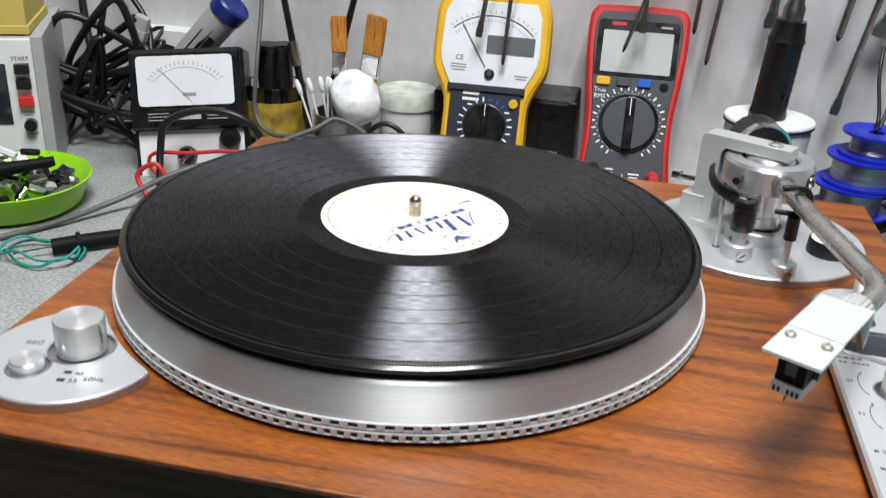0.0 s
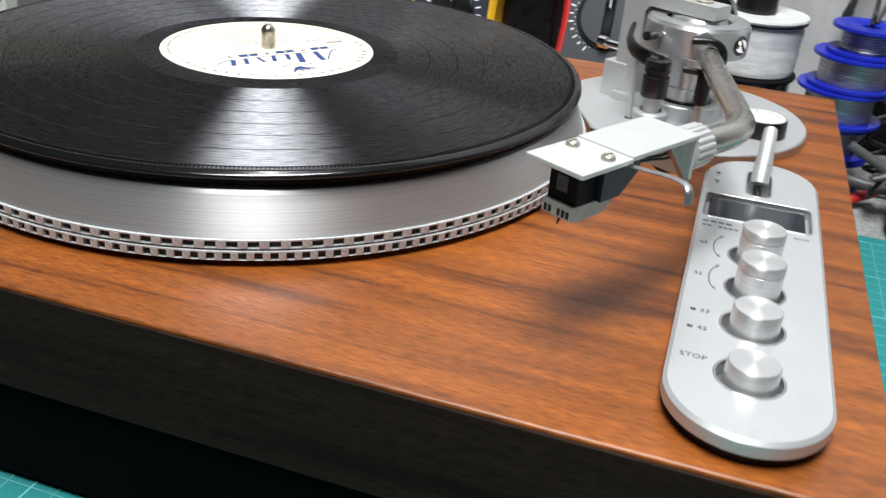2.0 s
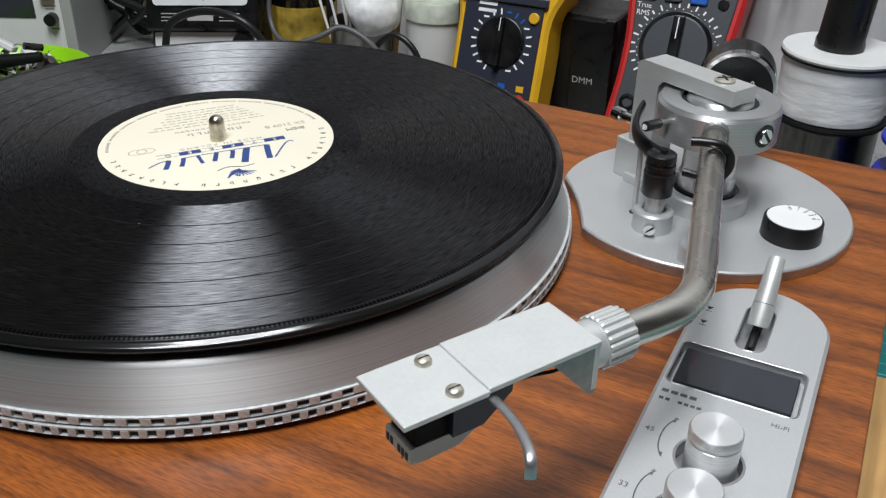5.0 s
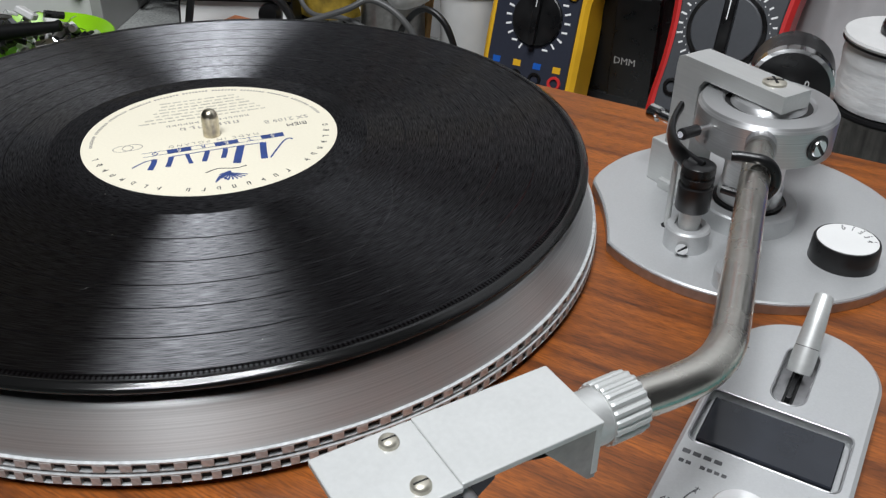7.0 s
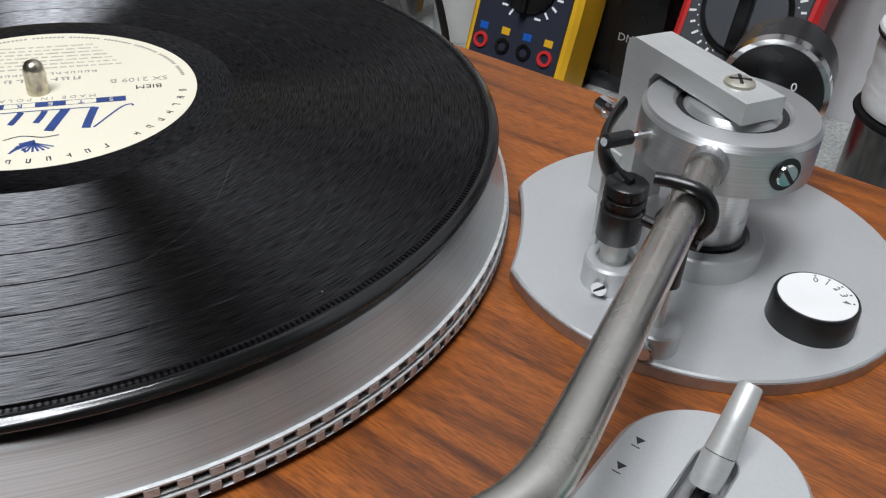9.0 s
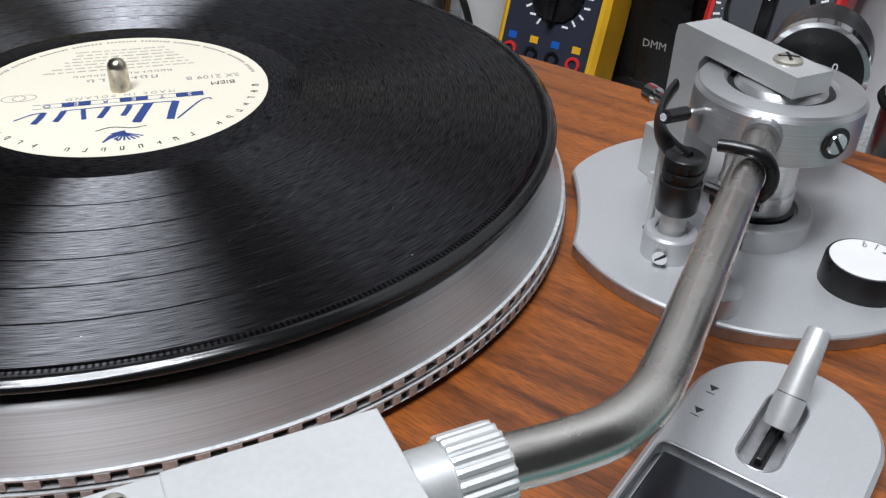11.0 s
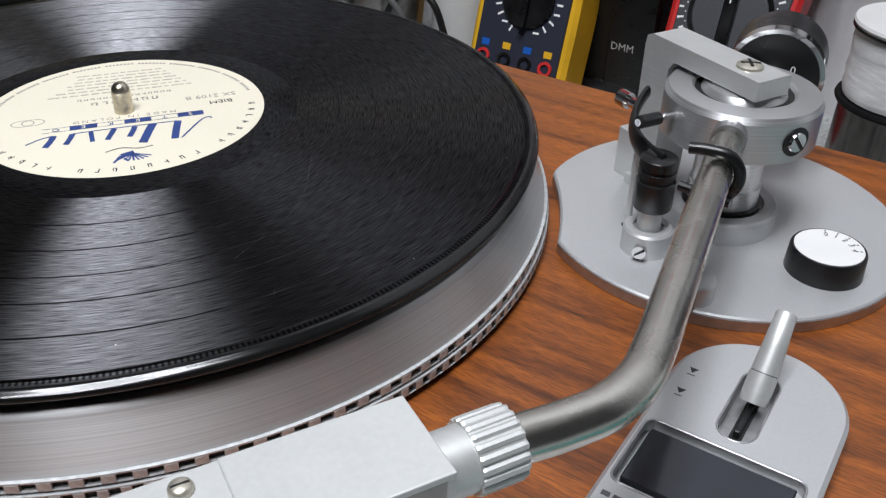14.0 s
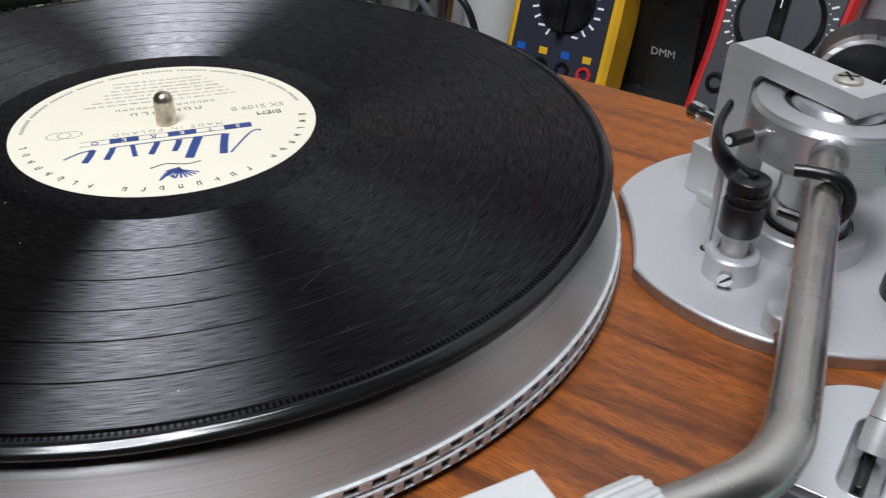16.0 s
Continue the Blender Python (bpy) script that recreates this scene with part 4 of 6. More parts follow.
# ---- record ----
record = thing("vinyl_record", "black long-playing vinyl record with a cream paper label", "record", pose(0, 0, W + 0.0303))
part("disc", lathe([(0.0036, 0.0), (0.1494, 0.0002), (0.1502, 0.0008), (0.1500, 0.0014), (0.1480, 0.0027), (0.1472, 0.0030), (0.1462, 0.0031), (0.0605, 0.0040), (0.0595, 0.0042), (0.0520, 0.0043), (0.0036, 0.0043)], 256), VINYL, record, "", 40)
part("edge_bead", lathe([(0.1474, 0.0026), (0.1479, 0.00300), (0.1484, 0.00305), (0.1490, 0.00270), (0.1497, 0.00225), (0.1503, 0.00195), (0.1507, 0.00150), (0.1509, 0.00100), (0.1507, 0.0004), (0.1495, 0.00005), (0.1480, 0.0001)], 256), VINYL_EDGE, record, "smooth raised rim", 60)
# hairline scratches and scuffs in the grooves
SCUFF = surface("scuffed_vinyl", (0.07, 0.07, 0.072), 0.5, stain=0.5, stain_scale=400)
for x0, y0, x1, y1, bow in ((0.0780, 0.0125, 0.0997, -0.0466, 0.006), (0.1105, 0.0200, 0.1236, -0.0073, 0.0015), (0.0700, -0.0020, 0.0725, -0.0100, 0.0), (-0.0300, 0.0820, -0.0220, 0.0780, 0.0), (0.0900, 0.0600, 0.0850, 0.0640, 0.0005), (-0.0550, -0.0650, -0.0500, -0.0700, 0.0), (0.0050, -0.1220, 0.0120, -0.1170, 0.0),
                            (0.0400, -0.1010, 0.0425, -0.0960, 0.0), (-0.0880, -0.0350, -0.0850, -0.0300, 0.0), (0.1180, -0.0500, 0.1205, -0.0530, 0.0)):
    def on_disc(x, y):
        return (x, y, 0.0040 - (math.hypot(x, y) - 0.0605) * 0.0105 + 0.00003)
    mx, my = (x0 + x1) / 2 + bow, (y0 + y1) / 2 + bow * 0.5
    part("scratch", sweep([on_disc(*p[:2]) for p in smooth_line([(x0, y0, 0), (mx, my, 0), (x1, y1, 0)], 5)], 0.000045, 5, flat=0.3), SCUFF, record)
paper = part("label", drum(0.0502, 0.0043, 0.00445, 0.0001, 128), LABEL, record, "cream printed paper label")
LR = pose(0, 0, 0.00447, 0, 0, -127)
LM = lambda r, u, deg=0: LR @ pose(r, u, 0, 0, 0, deg)
for words, r, u, s in (("M A D E   I N   P O L A N D", 0.000, 0.0050, 0.0030), ("BIEM", -0.0345, 0.0012, 0.0042), ("SX 2109 B", -0.0315, -0.0048, 0.0044)):
    lettering(words, s, INK if words == "BIEM" else INK_SOFT, paper, LM(r, u), "lettering")


def glyph_bars(count, x, u, pitch, tall, seed):
    """Letter-sized marks for print that is not spelled out: an upright and one or two short bars each."""
    rnd, out = random.Random(seed), []
    for i in range(count):
        gx = x + pitch * i
        out.append((gx - pitch * 0.24, u, pitch * 0.20, tall, 0))
        if rnd.random() < 0.7:
            out.append((gx + pitch * 0.22, u, pitch * 0.16, tall * rnd.choice((1.0, 0.6)), rnd.choice((0, 0, 18))))
        out.append((gx, u + tall * rnd.choice((-0.42, 0.0, 0.42)), pitch * 0.55, tall * 0.18, 0))
    return out


# the maker's script name as plain slanted strokes, thick and thin
SL = 0.42


def stroke(points, r, lift):
    part("script_stroke", sweep(smooth_line([(x + SL * (u - 0.0135), u, 0) for x, u in points], 5), r, 6, flat=0.04), BLUE_INK, paper).matrix_local = LR @ pose(0, 0, lift)


for pts, r in ((((-0.0300, 0.0150), (-0.0285, 0.0138), (-0.0262, 0.0160), (-0.0235, 0.0280)), 0.00035), (((-0.0212, 0.0280), (-0.0195, 0.0215), (-0.0178, 0.0140)), 0.0013), (((-0.0105, 0.0280), (-0.0096, 0.0200), (-0.0090, 0.0138)), 0.0015),
               (((-0.0040, 0.0220), (-0.0036, 0.0175), (-0.0030, 0.0142)), 0.0010), (((0.0032, 0.0222), (0.0036, 0.0175), (0.0040, 0.0140)), 0.0010), (((0.0080, 0.0222), (0.0100, 0.0180), (0.0118, 0.0140)), 0.0008),
               (((0.0168, 0.0220), (0.0172, 0.0175), (0.0178, 0.0140)), 0.0010), (((0.0232, 0.0224), (0.0234, 0.0175), (0.0240, 0.0140)), 0.0011), (((0.0240, 0.0140), (0.0275, 0.0150), (0.0310, 0.0185)), 0.00035),
               (((-0.0178, 0.0139), (0.0020, 0.0136), (0.0178, 0.0139)), 0.00030)):
    stroke(pts, r, 0.00001 * (len(pts) + 20 * r))
for i, words in enumerate("STEREO"):
    x = -0.0225 + 0.0092 * i
    if i % 2 == 0:
        bars([(x, 0.0092, 0.0092, 0.0036, 0)], 0, BLUE_INK, paper, "blue_stripe").matrix_local = LR
    lettering(words, 0.0034, LABEL if i % 2 == 0 else BLUE_INK, paper, LR @ pose(x, 0.0092, 0.00006), "lettering")
bars([(0.0005, 0.0108, 0.0552, 0.0002, 0), (0.0005, 0.0076, 0.0552, 0.0002, 0)], 0, BLUE_INK, paper, "stripe_lines").matrix_local = LR
# the bird emblem as a fan of bars with a solid body
bird = bmesh.new()
for i in range(8):
    a = radians(38 + 15 * i)
    sweep([(-0.0005, 0.0350, 0), (-0.0005 - 0.0062 * math.cos(a) - 0.001, 0.0345 + 0.0060 * math.sin(a), 0)], 0.00034, 6, bird, flat=0.05)
for a, b, r in (((0.0000, 0.0345), (0.0042, 0.0372), 0.0012), ((0.0030, 0.0362), (0.0058, 0.0405), 0.0009), ((-0.0010, 0.0340), (0.0035, 0.0350), 0.0010), ((0.0020, 0.0378), (0.0012, 0.0405), 0.0006)):
    sweep([(*a, 0), (*b, 0)], r, 6, bird, flat=0.05, end_radius=r * 0.4)
part("bird_emblem", bird, BLUE_INK, paper).matrix_local = LR
part("emblem_swash", sweep(smooth_line([(-0.0075, 0.0310, 0), (-0.0030, 0.0318, 0), (0.0030, 0.0300, 0), (0.0080, 0.0318, 0)], 5), 0.0003, 6, flat=0.1), INK, paper).matrix_local = LR
bars(glyph_bars(7, -0.0115, -0.0095, 0.0036, 0.0026, 3), 0, INK_SOFT, paper, "artist_print").matrix_local = LR
bars(glyph_bars(15, -0.0170, -0.0142, 0.0023, 0.0018, 4), 0, INK_SOFT, paper, "title_print").matrix_local = LR
rows, rnd = [], random.Random(8)
for i in range(7):
    u = -0.0192 - 0.0031 * i
    wide = 0.046 * (1 - 0.07 * i)
    x = -wide / 2 - 0.003
    while x < wide / 2:
        w = rnd.uniform(0.0012, 0.0048)
        rows.append((x + w / 2, u, w, 0.0010, 0))
        x += w + 0.0009
FAINT_INK = surface("faint_ink", (0.46, 0.43, 0.36), 0.6, stain=0.25, stain_scale=500)
bars(rows, 0, FAINT_INK, paper, "track_list_print").matrix_local = LR
letters = bmesh.new()
for i in range(25):
    if i in (7, 16):
        continue
    turn = LR @ Matrix.Rotation(radians(172 - 6.85 * i) - math.pi / 2, 4, "Z") @ Matrix.Translation((0, 0.0457, 0))
    for gx, gu, gw, gh, deg in glyph_bars(1, 0, 0, 0.0021, 0.0024, 60 + i):
        made = bmesh.ops.create_cube(letters, size=1)["verts"]
        bmesh.ops.transform(letters, verts=made, matrix=turn @ pose(gx, gu, 0, 0, 0, deg) @ Matrix.Diagonal((gw, gh, 0.00006, 1)))
part("rim_print", letters, INK, paper)
fine = bmesh.new()
for i in range(96):
    if i % 9 == 8:
        continue
    made = bmesh.ops.create_cube(fine, size=1)["verts"]
    bmesh.ops.transform(fine, verts=made, matrix=LR @ Matrix.Rotation(radians(-6 - 1.75 * i) - math.pi / 2, 4, "Z") @ Matrix.Translation((0, 0.0464, 0)) @ Matrix.Diagonal((0.0009, 0.0012, 0.00006, 1)))
part("rim_small_print", fine, INK_SOFT, paper)
for ox in (0.0310, 0.0345):
    part("stereo_ring", sweep([(ox + 0.0038 * math.cos(radians(a)), 0.0005 + 0.0026 * math.sin(radians(a)), 0) for a in range(0, 361, 15)], 0.0002, 5, flat=0.1), INK_SOFT, paper).matrix_local = LR


# ---- things on the bench behind the turntable ----
def facing(x, y, z, yaw, lean):
    """Pose of a thing whose face plane is its local xy, y up the face and z out of it, leaning back by lean degrees."""
    return pose(x, y, z, 90 - lean, 0, yaw)


def rounder(outline):
    """The outline with its corners eased."""
    return [(p.x, p.y) for p in smooth_line([(x, y, 0) for x, y in outline], 4)]


def red_multimeter():
    m = thing("multimeter", "grey digital multimeter in a red rubber holster leaning on the wall", "multimeter", facing(0.1115, 0.344, 0.0002, 2, 20))
    # outline: wide head, slim waist, flared foot
    half = [(0.043, 0.004), (0.0425, 0.030), (0.0395, 0.060), (0.0390, 0.090), (0.0420, 0.120), (0.0445, 0.150), (0.0445, 0.176), (0.041, 0.186), (0.030, 0.190)]
    out = rounder(half + [(-x, y) for x, y in reversed(half)])
    part("holster", slab(out, -0.032, 0.0, 0.003), RED, m, "red rubber holster")
    inner = [(x * 0.86, 0.008 + y * 0.925) for x, y in out]
    part("face", slab(inner, -0.004, 0.0016, 0.0008), GREY_PLASTIC, m, "dark grey front")
    part("bezel", slab(rounded(0.072, 0.050, 0.003, 0, 0.1515), 0.0010, 0.0022, 0.0004), BLACK, m)
    part("screen", slab(rounded(0.062, 0.037, 0.001, 0, 0.1485), 0.0015, 0.0026), LCD, m, "blank grey liquid crystal screen")
    bars([(-0.018, 0.173, 0.013, 0.0030, 0)], 0.0023, RED, m, "maker_print")
    bars([(0.024, 0.172, 0.010, 0.0020, 0)], 0.0027, LIGHT_GREY, m, "model_print")
    bars([(-0.014, 0.1345, 0.022, 0.0010, 0)], 0.0027, LIGHT_GREY, m, "screen_print")
    for bx, mm in ((-0.0265, YELLOW), (-0.0085, GREY_PLASTIC), (0.0100, BLUE_GRIP)):
        part("button", slab(rounded(0.0125, 0.0075, 0.002, bx, 0.1215), 0.001, 0.0040, 0.0008), mm, m)
    part("lamp_rose", drum(0.004, 0.001, 0.0026, 0.0004, 20, (0.0275, 0.120, 0)), BLACK, m)
    part("dial_disc", drum(0.0265, 0.001, 0.0034, 0.0006, 48, (0, 0.0855, 0)), BLACK, m, "black selector dial")
    part("dial_cap", drum(0.0235, 0.003, 0.0052, 0.0010, 48, (0, 0.0855, 0)), GREY_PLASTIC, m)
    part("pointer", box(-0.0040, 0.0040, 0.0855 - 0.0230, 0.0855 + 0.0230, 0.005, 0.0110, 0.0010), BLACK, m, "raised grip bar")
    part("pointer_mark", box(-0.0004, 0.0004, 0.092, 0.107, 0.0110, 0.0112), PAPER_WHITE, m)
    b = []
    for i in range(26):
        a = radians(-60 + 300 * i / 25)
        b.append((0.0312 * math.cos(a), 0.0855 + 0.0312 * math.sin(a), 0.0042 if i % 2 else 0.0030, 0.0013, math.degrees(a)))
        a += 0.1
        b.append((0.0282 * math.cos(a), 0.0855 + 0.0282 * math.sin(a), 0.0008, 0.0008, 0))
    bars(b, 0.0017, PAPER_WHITE, m, "range_print")
    lettering("True\nRMS", 0.0055, PAPER_WHITE, m, pose(-0.0285, 0.1105, 0.0017))
    for jx, jy in ((-0.027, 0.042), (0.0, 0.024), (-0.027, 0.020)):
        part("socket", lathe([(0.0036, 0.0016), (0.0062, 0.0016), (0.0060, 0.0032), (0.0040, 0.0034), (0.0036, 0.0016)], 24, (jx, jy, 0)), BLACK, m)
    part("test_plug", lathe([(0, 0.001), (0.0062, 0.001), (0.0062, 0.012), (0.0050, 0.020), (0.0040, 0.030), (0, 0.030)], 20, (0.026, 0.038, 0)), RED, m, "red test lead plug", 40)
    bars([(-0.012, 0.043, 0.007, 0.0012, 0), (-0.012, 0.040, 0.006, 0.001, 0), (0.010, 0.040, 0.010, 0.0014, 0), (0.010, 0.037, 0.008, 0.001, 0), (0.0, 0.034, 0.0006, 0.01, 0)], 0.0017, PAPER_WHITE, m, "socket_print")


def yellow_multimeter():
    m = thing("multimeter", "analogue needle multimeter in a yellow rubber holster leaning on the wall", "multimeter", facing(-0.0180, 0.3225, 0.0002, 1, 18))
    half = [(0.0375, 0.003), (0.0380, 0.060), (0.0385, 0.098), (0.0500, 0.124), (0.0520, 0.140), (0.0510, 0.176), (0.0450, 0.192), (0.030, 0.197)]
    out = rounder(half + [(-x, y) for x, y in reversed(half)])
    part("holster", slab(out, -0.034, 0.0, 0.003), YELLOW, m, "yellow rubber holster")
    up = [(x * 0.86, 0.1445 + (y - 0.1445) * 0.86) for x, y in [(0.0385, 0.104), (0.0500, 0.127), (0.0520, 0.140), (0.0505, 0.178), (0.0440, 0.192)]]
    up = up + [(-x, y) for x, y in reversed(up)]
    part("meter_face", slab(up, -0.003, 0.0016, 0.0006), DIAL_FACE, m, "white scale face")
    part("cover_frame", slab(rounded(0.070, 0.006, 0.001, 0, 0.1085), 0.001, 0.0045, 0.0008), NAVY, m)
    arc = [(0.047 * math.cos(radians(a)), 0.1330 + 0.047 * 0.85 * math.sin(radians(a)), 0.0018) for a in range(38, 143, 5)]
    part("scale_arc", sweep(arc, 0.0005, 6, flat=0.2), INK, m)
    b = [(0.051 * math.cos(radians(a)), 0.133 + 0.051 * 0.85 * math.sin(radians(a)), 0.0024, 0.0007, a) for a in range(40, 142, 6)]
    b += [(0.042 * math.cos(radians(a)), 0.133 + 0.042 * 0.85 * math.sin(radians(a)), 0.0018, 0.0006, a) for a in range(40, 142, 4)]
    bars(b, 0.0018, INK_SOFT, m, "scale_print")
    bars([(-0.027, 0.1285, 0.014, 0.0012, 0), (-0.027, 0.1260, 0.015, 0.0012, 0), (-0.027, 0.1235, 0.012, 0.0012, 0)], 0.0018, INK_SOFT, m, "small_print")
    bars([(0.030, 0.122, 0.012, 0.0012, 0), (0.030, 0.1195, 0.010, 0.0012, 0)], 0.0018, INK_SOFT, m, "rating_print")
    lettering("CE", 0.0062, INK, m, pose(-0.027, 0.1345, 0.0018))
    part("screen", slab(rounded(0.0430, 0.0160, 0.001, 0.0180, 0.1480), 0.0012, 0.0022), LCD_DARK, m, "small grey liquid crystal window")
    part("needle", sweep([(-0.003, 0.128, 0.003), (-0.0270, 0.1650, 0.003)], 0.00035, 6), INK, m, "thin needle")
    part("screw_cap", drum(0.0045, 0.001, 0.0045, 0.0010, 24, (0.0015, 0.1220, 0)), BLACK, m)
    part("zero_screw", drum(0.0022, 0.004, 0.0048, 0.0002, 16, (0.0015, 0.1220, 0)), STEEL, m)
    part("front", slab(rounded(0.0640, 0.1040, 0.002, 0, 0.0565), -0.003, 0.0022, 0.0006), NAVY, m, "dark blue-grey front")
    bars([(-0.0130, 0.1045, 0.0150, 0.0042, 0), (-0.0130, 0.0985, 0.0150, 0.0026, 0)], 0.0023, PAPER_WHITE, m, "maker_print")
    part("function_button", drum(0.0042, 0.002, 0.0046, 0.0008, 24, (0.0260, 0.0970, 0)), YELLOW, m, "round yellow button")
    part("dial_disc", drum(0.0190, 0.002, 0.0050, 0.0010, 48, (0.0020, 0.0765, 0)), BLACK, m, "black selector dial")
    part("pointer", box(-0.0005, 0.0045, 0.0580, 0.0950, 0.0048, 0.0100, 0.0008), BLACK, m)
    part("pointer_mark", box(0.0017, 0.0023, 0.0845, 0.0945, 0.0100, 0.0102), PAPER_WHITE, m)
    b = []
    for i in range(20):
        a = radians(-65 + 310 * i / 19)
        b.append((0.0020 + 0.0228 * math.cos(a), 0.0765 + 0.0228 * math.sin(a), 0.0044, 0.0014, math.degrees(a) if i % 3 else 0))
    bars(b[:7] + b[10:], 0.0023, PAPER_WHITE, m, "range_print")
    bars(b[7:10], 0.0023, BLUE_GRIP, m, "range_print_blue")
    for i, (jx, mm) in enumerate(((-0.0245, RED), (-0.0080, YELLOW), (0.0080, BLUE_GRIP), (0.0235, RED))):
        part("socket", lathe([(0.0030, 0.002), (0.0052, 0.002), (0.0050, 0.0036), (0.0032, 0.0036), (0.0030, 0.002)], 24, (jx, 0.0340, 0)), mm if mm == RED else BLACK, m)
        bars([(jx, 0.0435, 0.0060, 0.0045, 0)], 0.0023, YELLOW if i % 2 else BLUE_GRIP, m, "warning_print")
    bars([(0.0, 0.0235, 0.050, 0.0012, 0)], 0.0023, PAPER_WHITE, m, "socket_print")


def analogue_meter():
    m = thing("panel_meter", "old black bakelite needle meter with a white scale", "panel meter", facing(-0.292, 0.318, 0.0002, 17, 16) @ pose(0.003, -0.002, 0, 0, 0, 3.5))
    part("case", slab(rounded(0.106, 0.122, 0.004, 0, 0.061), -0.055, 0.0, 0.002), BLACK, m, "black bakelite case")
    part("hood", slab([(-0.0525, 0.047), (0.0525, 0.047), (0.0505, 0.120), (-0.0505, 0.120)], -0.002, 0.012, 0.003), BLACK, m)
    part("scale", slab(rounded(0.088, 0.046, 0.004, 0.0, 0.092), 0.010, 0.0128), DIAL_FACE, m, "white scale behind glass")
    arc = [(0.036 * math.cos(radians(a)), 0.074 + 0.030 * math.sin(radians(a)), 0.0129) for a in range(35, 146, 6)]
    part("scale_arc", sweep(arc, 0.0003, 5, flat=0.2), INK_SOFT, m)
    bars([(0.041 * math.cos(radians(a)), 0.074 + 0.034 * math.sin(radians(a)), 0.0034, 0.0007, a) for a in range(36, 146, 6)], 0.0129, INK_SOFT, m, "scale_print")
    bars([(0.003, 0.079, 0.012, 0.0034, 0)], 0.0129, INK_SOFT, m, "unit_print")
    # Needle greyed in its colour for the glass reflection that washes it out.
    part("needle", sweep([(0.004, 0.073, 0.0132), (-0.024, 0.104, 0.0132)], 0.00022, 5), INK_SOFT, m)
    part("name_plate", box(-0.034, 0.034, 0.0520, 0.0660, 0.010, 0.0128, 0.0006), BLACK, m)
    bars([(sx, 0.0560 + 0.003 * i, 0.019, 0.0008, 0) for i in range(3) for sx in (-0.027, 0.027)] + [(0, 0.0590, 0.024, 0.0060, 0)], 0.0130, LIGHT_GREY, m, "maker_print")
    part("lower_panel", slab(rounded(0.098, 0.044, 0.002, 0, 0.024), -0.001, 0.0020), WHITE, m, "white connection panel")
    for kx, ky, r in ((-0.005, 0.022, 0.009), (0.036, 0.036, 0.010)):
        part("terminal_knob", lathe([(0, 0.001), (r, 0.001), (r, 0.008), (r * 0.8, 0.012), (0, 0.012)], 24, (kx, ky, 0)), BLACK, m, "", 40)
    part("terminal_nut", sweep([(-0.010, 0.017, 0.012), (0.001, 0.026, 0.012)], 0.0028, 6), CHROME, m)


def holster_case():
    m = thing("instrument_case", "black moulded instrument case standing between the meters", "case", pose(0.0330, 0.3900, 0.0))
    part("shell", box(-0.105, 0.0300, -0.010, 0.055, 0.012, 0.092, 0.003), BLACK, m)
    part("lid", box(-0.004, 0.0295, -0.0130, -0.0098, 0.014, 0.0905, 0.001), BLACK, m)
    part("lid_frame", slab([(0.0225, 0.012), (0.0295, 0.012), (0.0295, 0.0925), (0.0225, 0.0925)], -0.0160, -0.0100), BLACK, m).matrix_local = Matrix(((1, 0, 0, 0), (0, 0, 1, 0), (0, 1, 0, 0), (0, 0, 0, 1)))
    part("foot", box(-0.070, 0.028, -0.004, 0.050, 0.0, 0.0125), GREY_PLASTIC, m)
    lettering("DMM", 0.0075, LIGHT_GREY, m, pose(0.0075, -0.0133, 0.0425, 90, 0, 0))


def left_instrument():
    m = thing("bench_instrument", "white-fronted electronic counter with push buttons", "instrument", pose(-0.4185, 0.2900, 0.0, 0, 0, 27))
    part("case", box(-0.22, 0.0, 0.0, 0.14, 0.002, 0.128, 0.002), LIGHT_GREY, m)
    part("front", box(-0.22, -0.006, -0.004, 0.002, 0.004, 0.126, 0.001), WHITE, m, "white painted front")
    part("side_cheek", box(-0.006, 0.004, -0.006, 0.14, 0.0, 0.129, 0.001), LIGHT_GREY, m)
    part("display", box(-0.20, -0.030, -0.0050, -0.0030, 0.048, 0.104, 0.0005), WINDOW, m, "dark red display window")
    for z, mm in ((0.100, BLACK), (0.086, BLACK), (0.070, RED)):
        part("button", box(-0.0225, -0.0100, -0.0100, -0.0035, z - 0.0045, z + 0.0045, 0.0008), mm, m)
    part("trim_knob", sweep([(-0.0150, -0.003, 0.0480), (-0.0150, -0.012, 0.0480)], 0.0055, 20), BLACK, m)
    lettering("START", 0.0050, INK, m, pose(-0.0170, -0.0042, 0.1085, 90, 0, 0))
    bars([(-0.016, 0.0590, 0.011, 0.0014, 0), (-0.016, 0.0565, 0.008, 0.0012, 0), (-0.014, 0.0385, 0.008, 0.0014, 0)], 0, INK_SOFT, m, "small_print").matrix_local = pose(0, -0.0042, 0, 90, 0, 0)
    b = thing("card_box", "yellow cardboard box on top of the counter", "box", pose(-0.432, 0.2850, 0.1290, 0, 0, 25))
    part("carton", box(-0.16, 0.006, 0.0, 0.10, 0.0, 0.06, 0.001), CARD, b)
    part("lid_edge", box(-0.162, 0.008, -0.002, 0.102, 0.0003, 0.008, 0.0008), CARD, b)


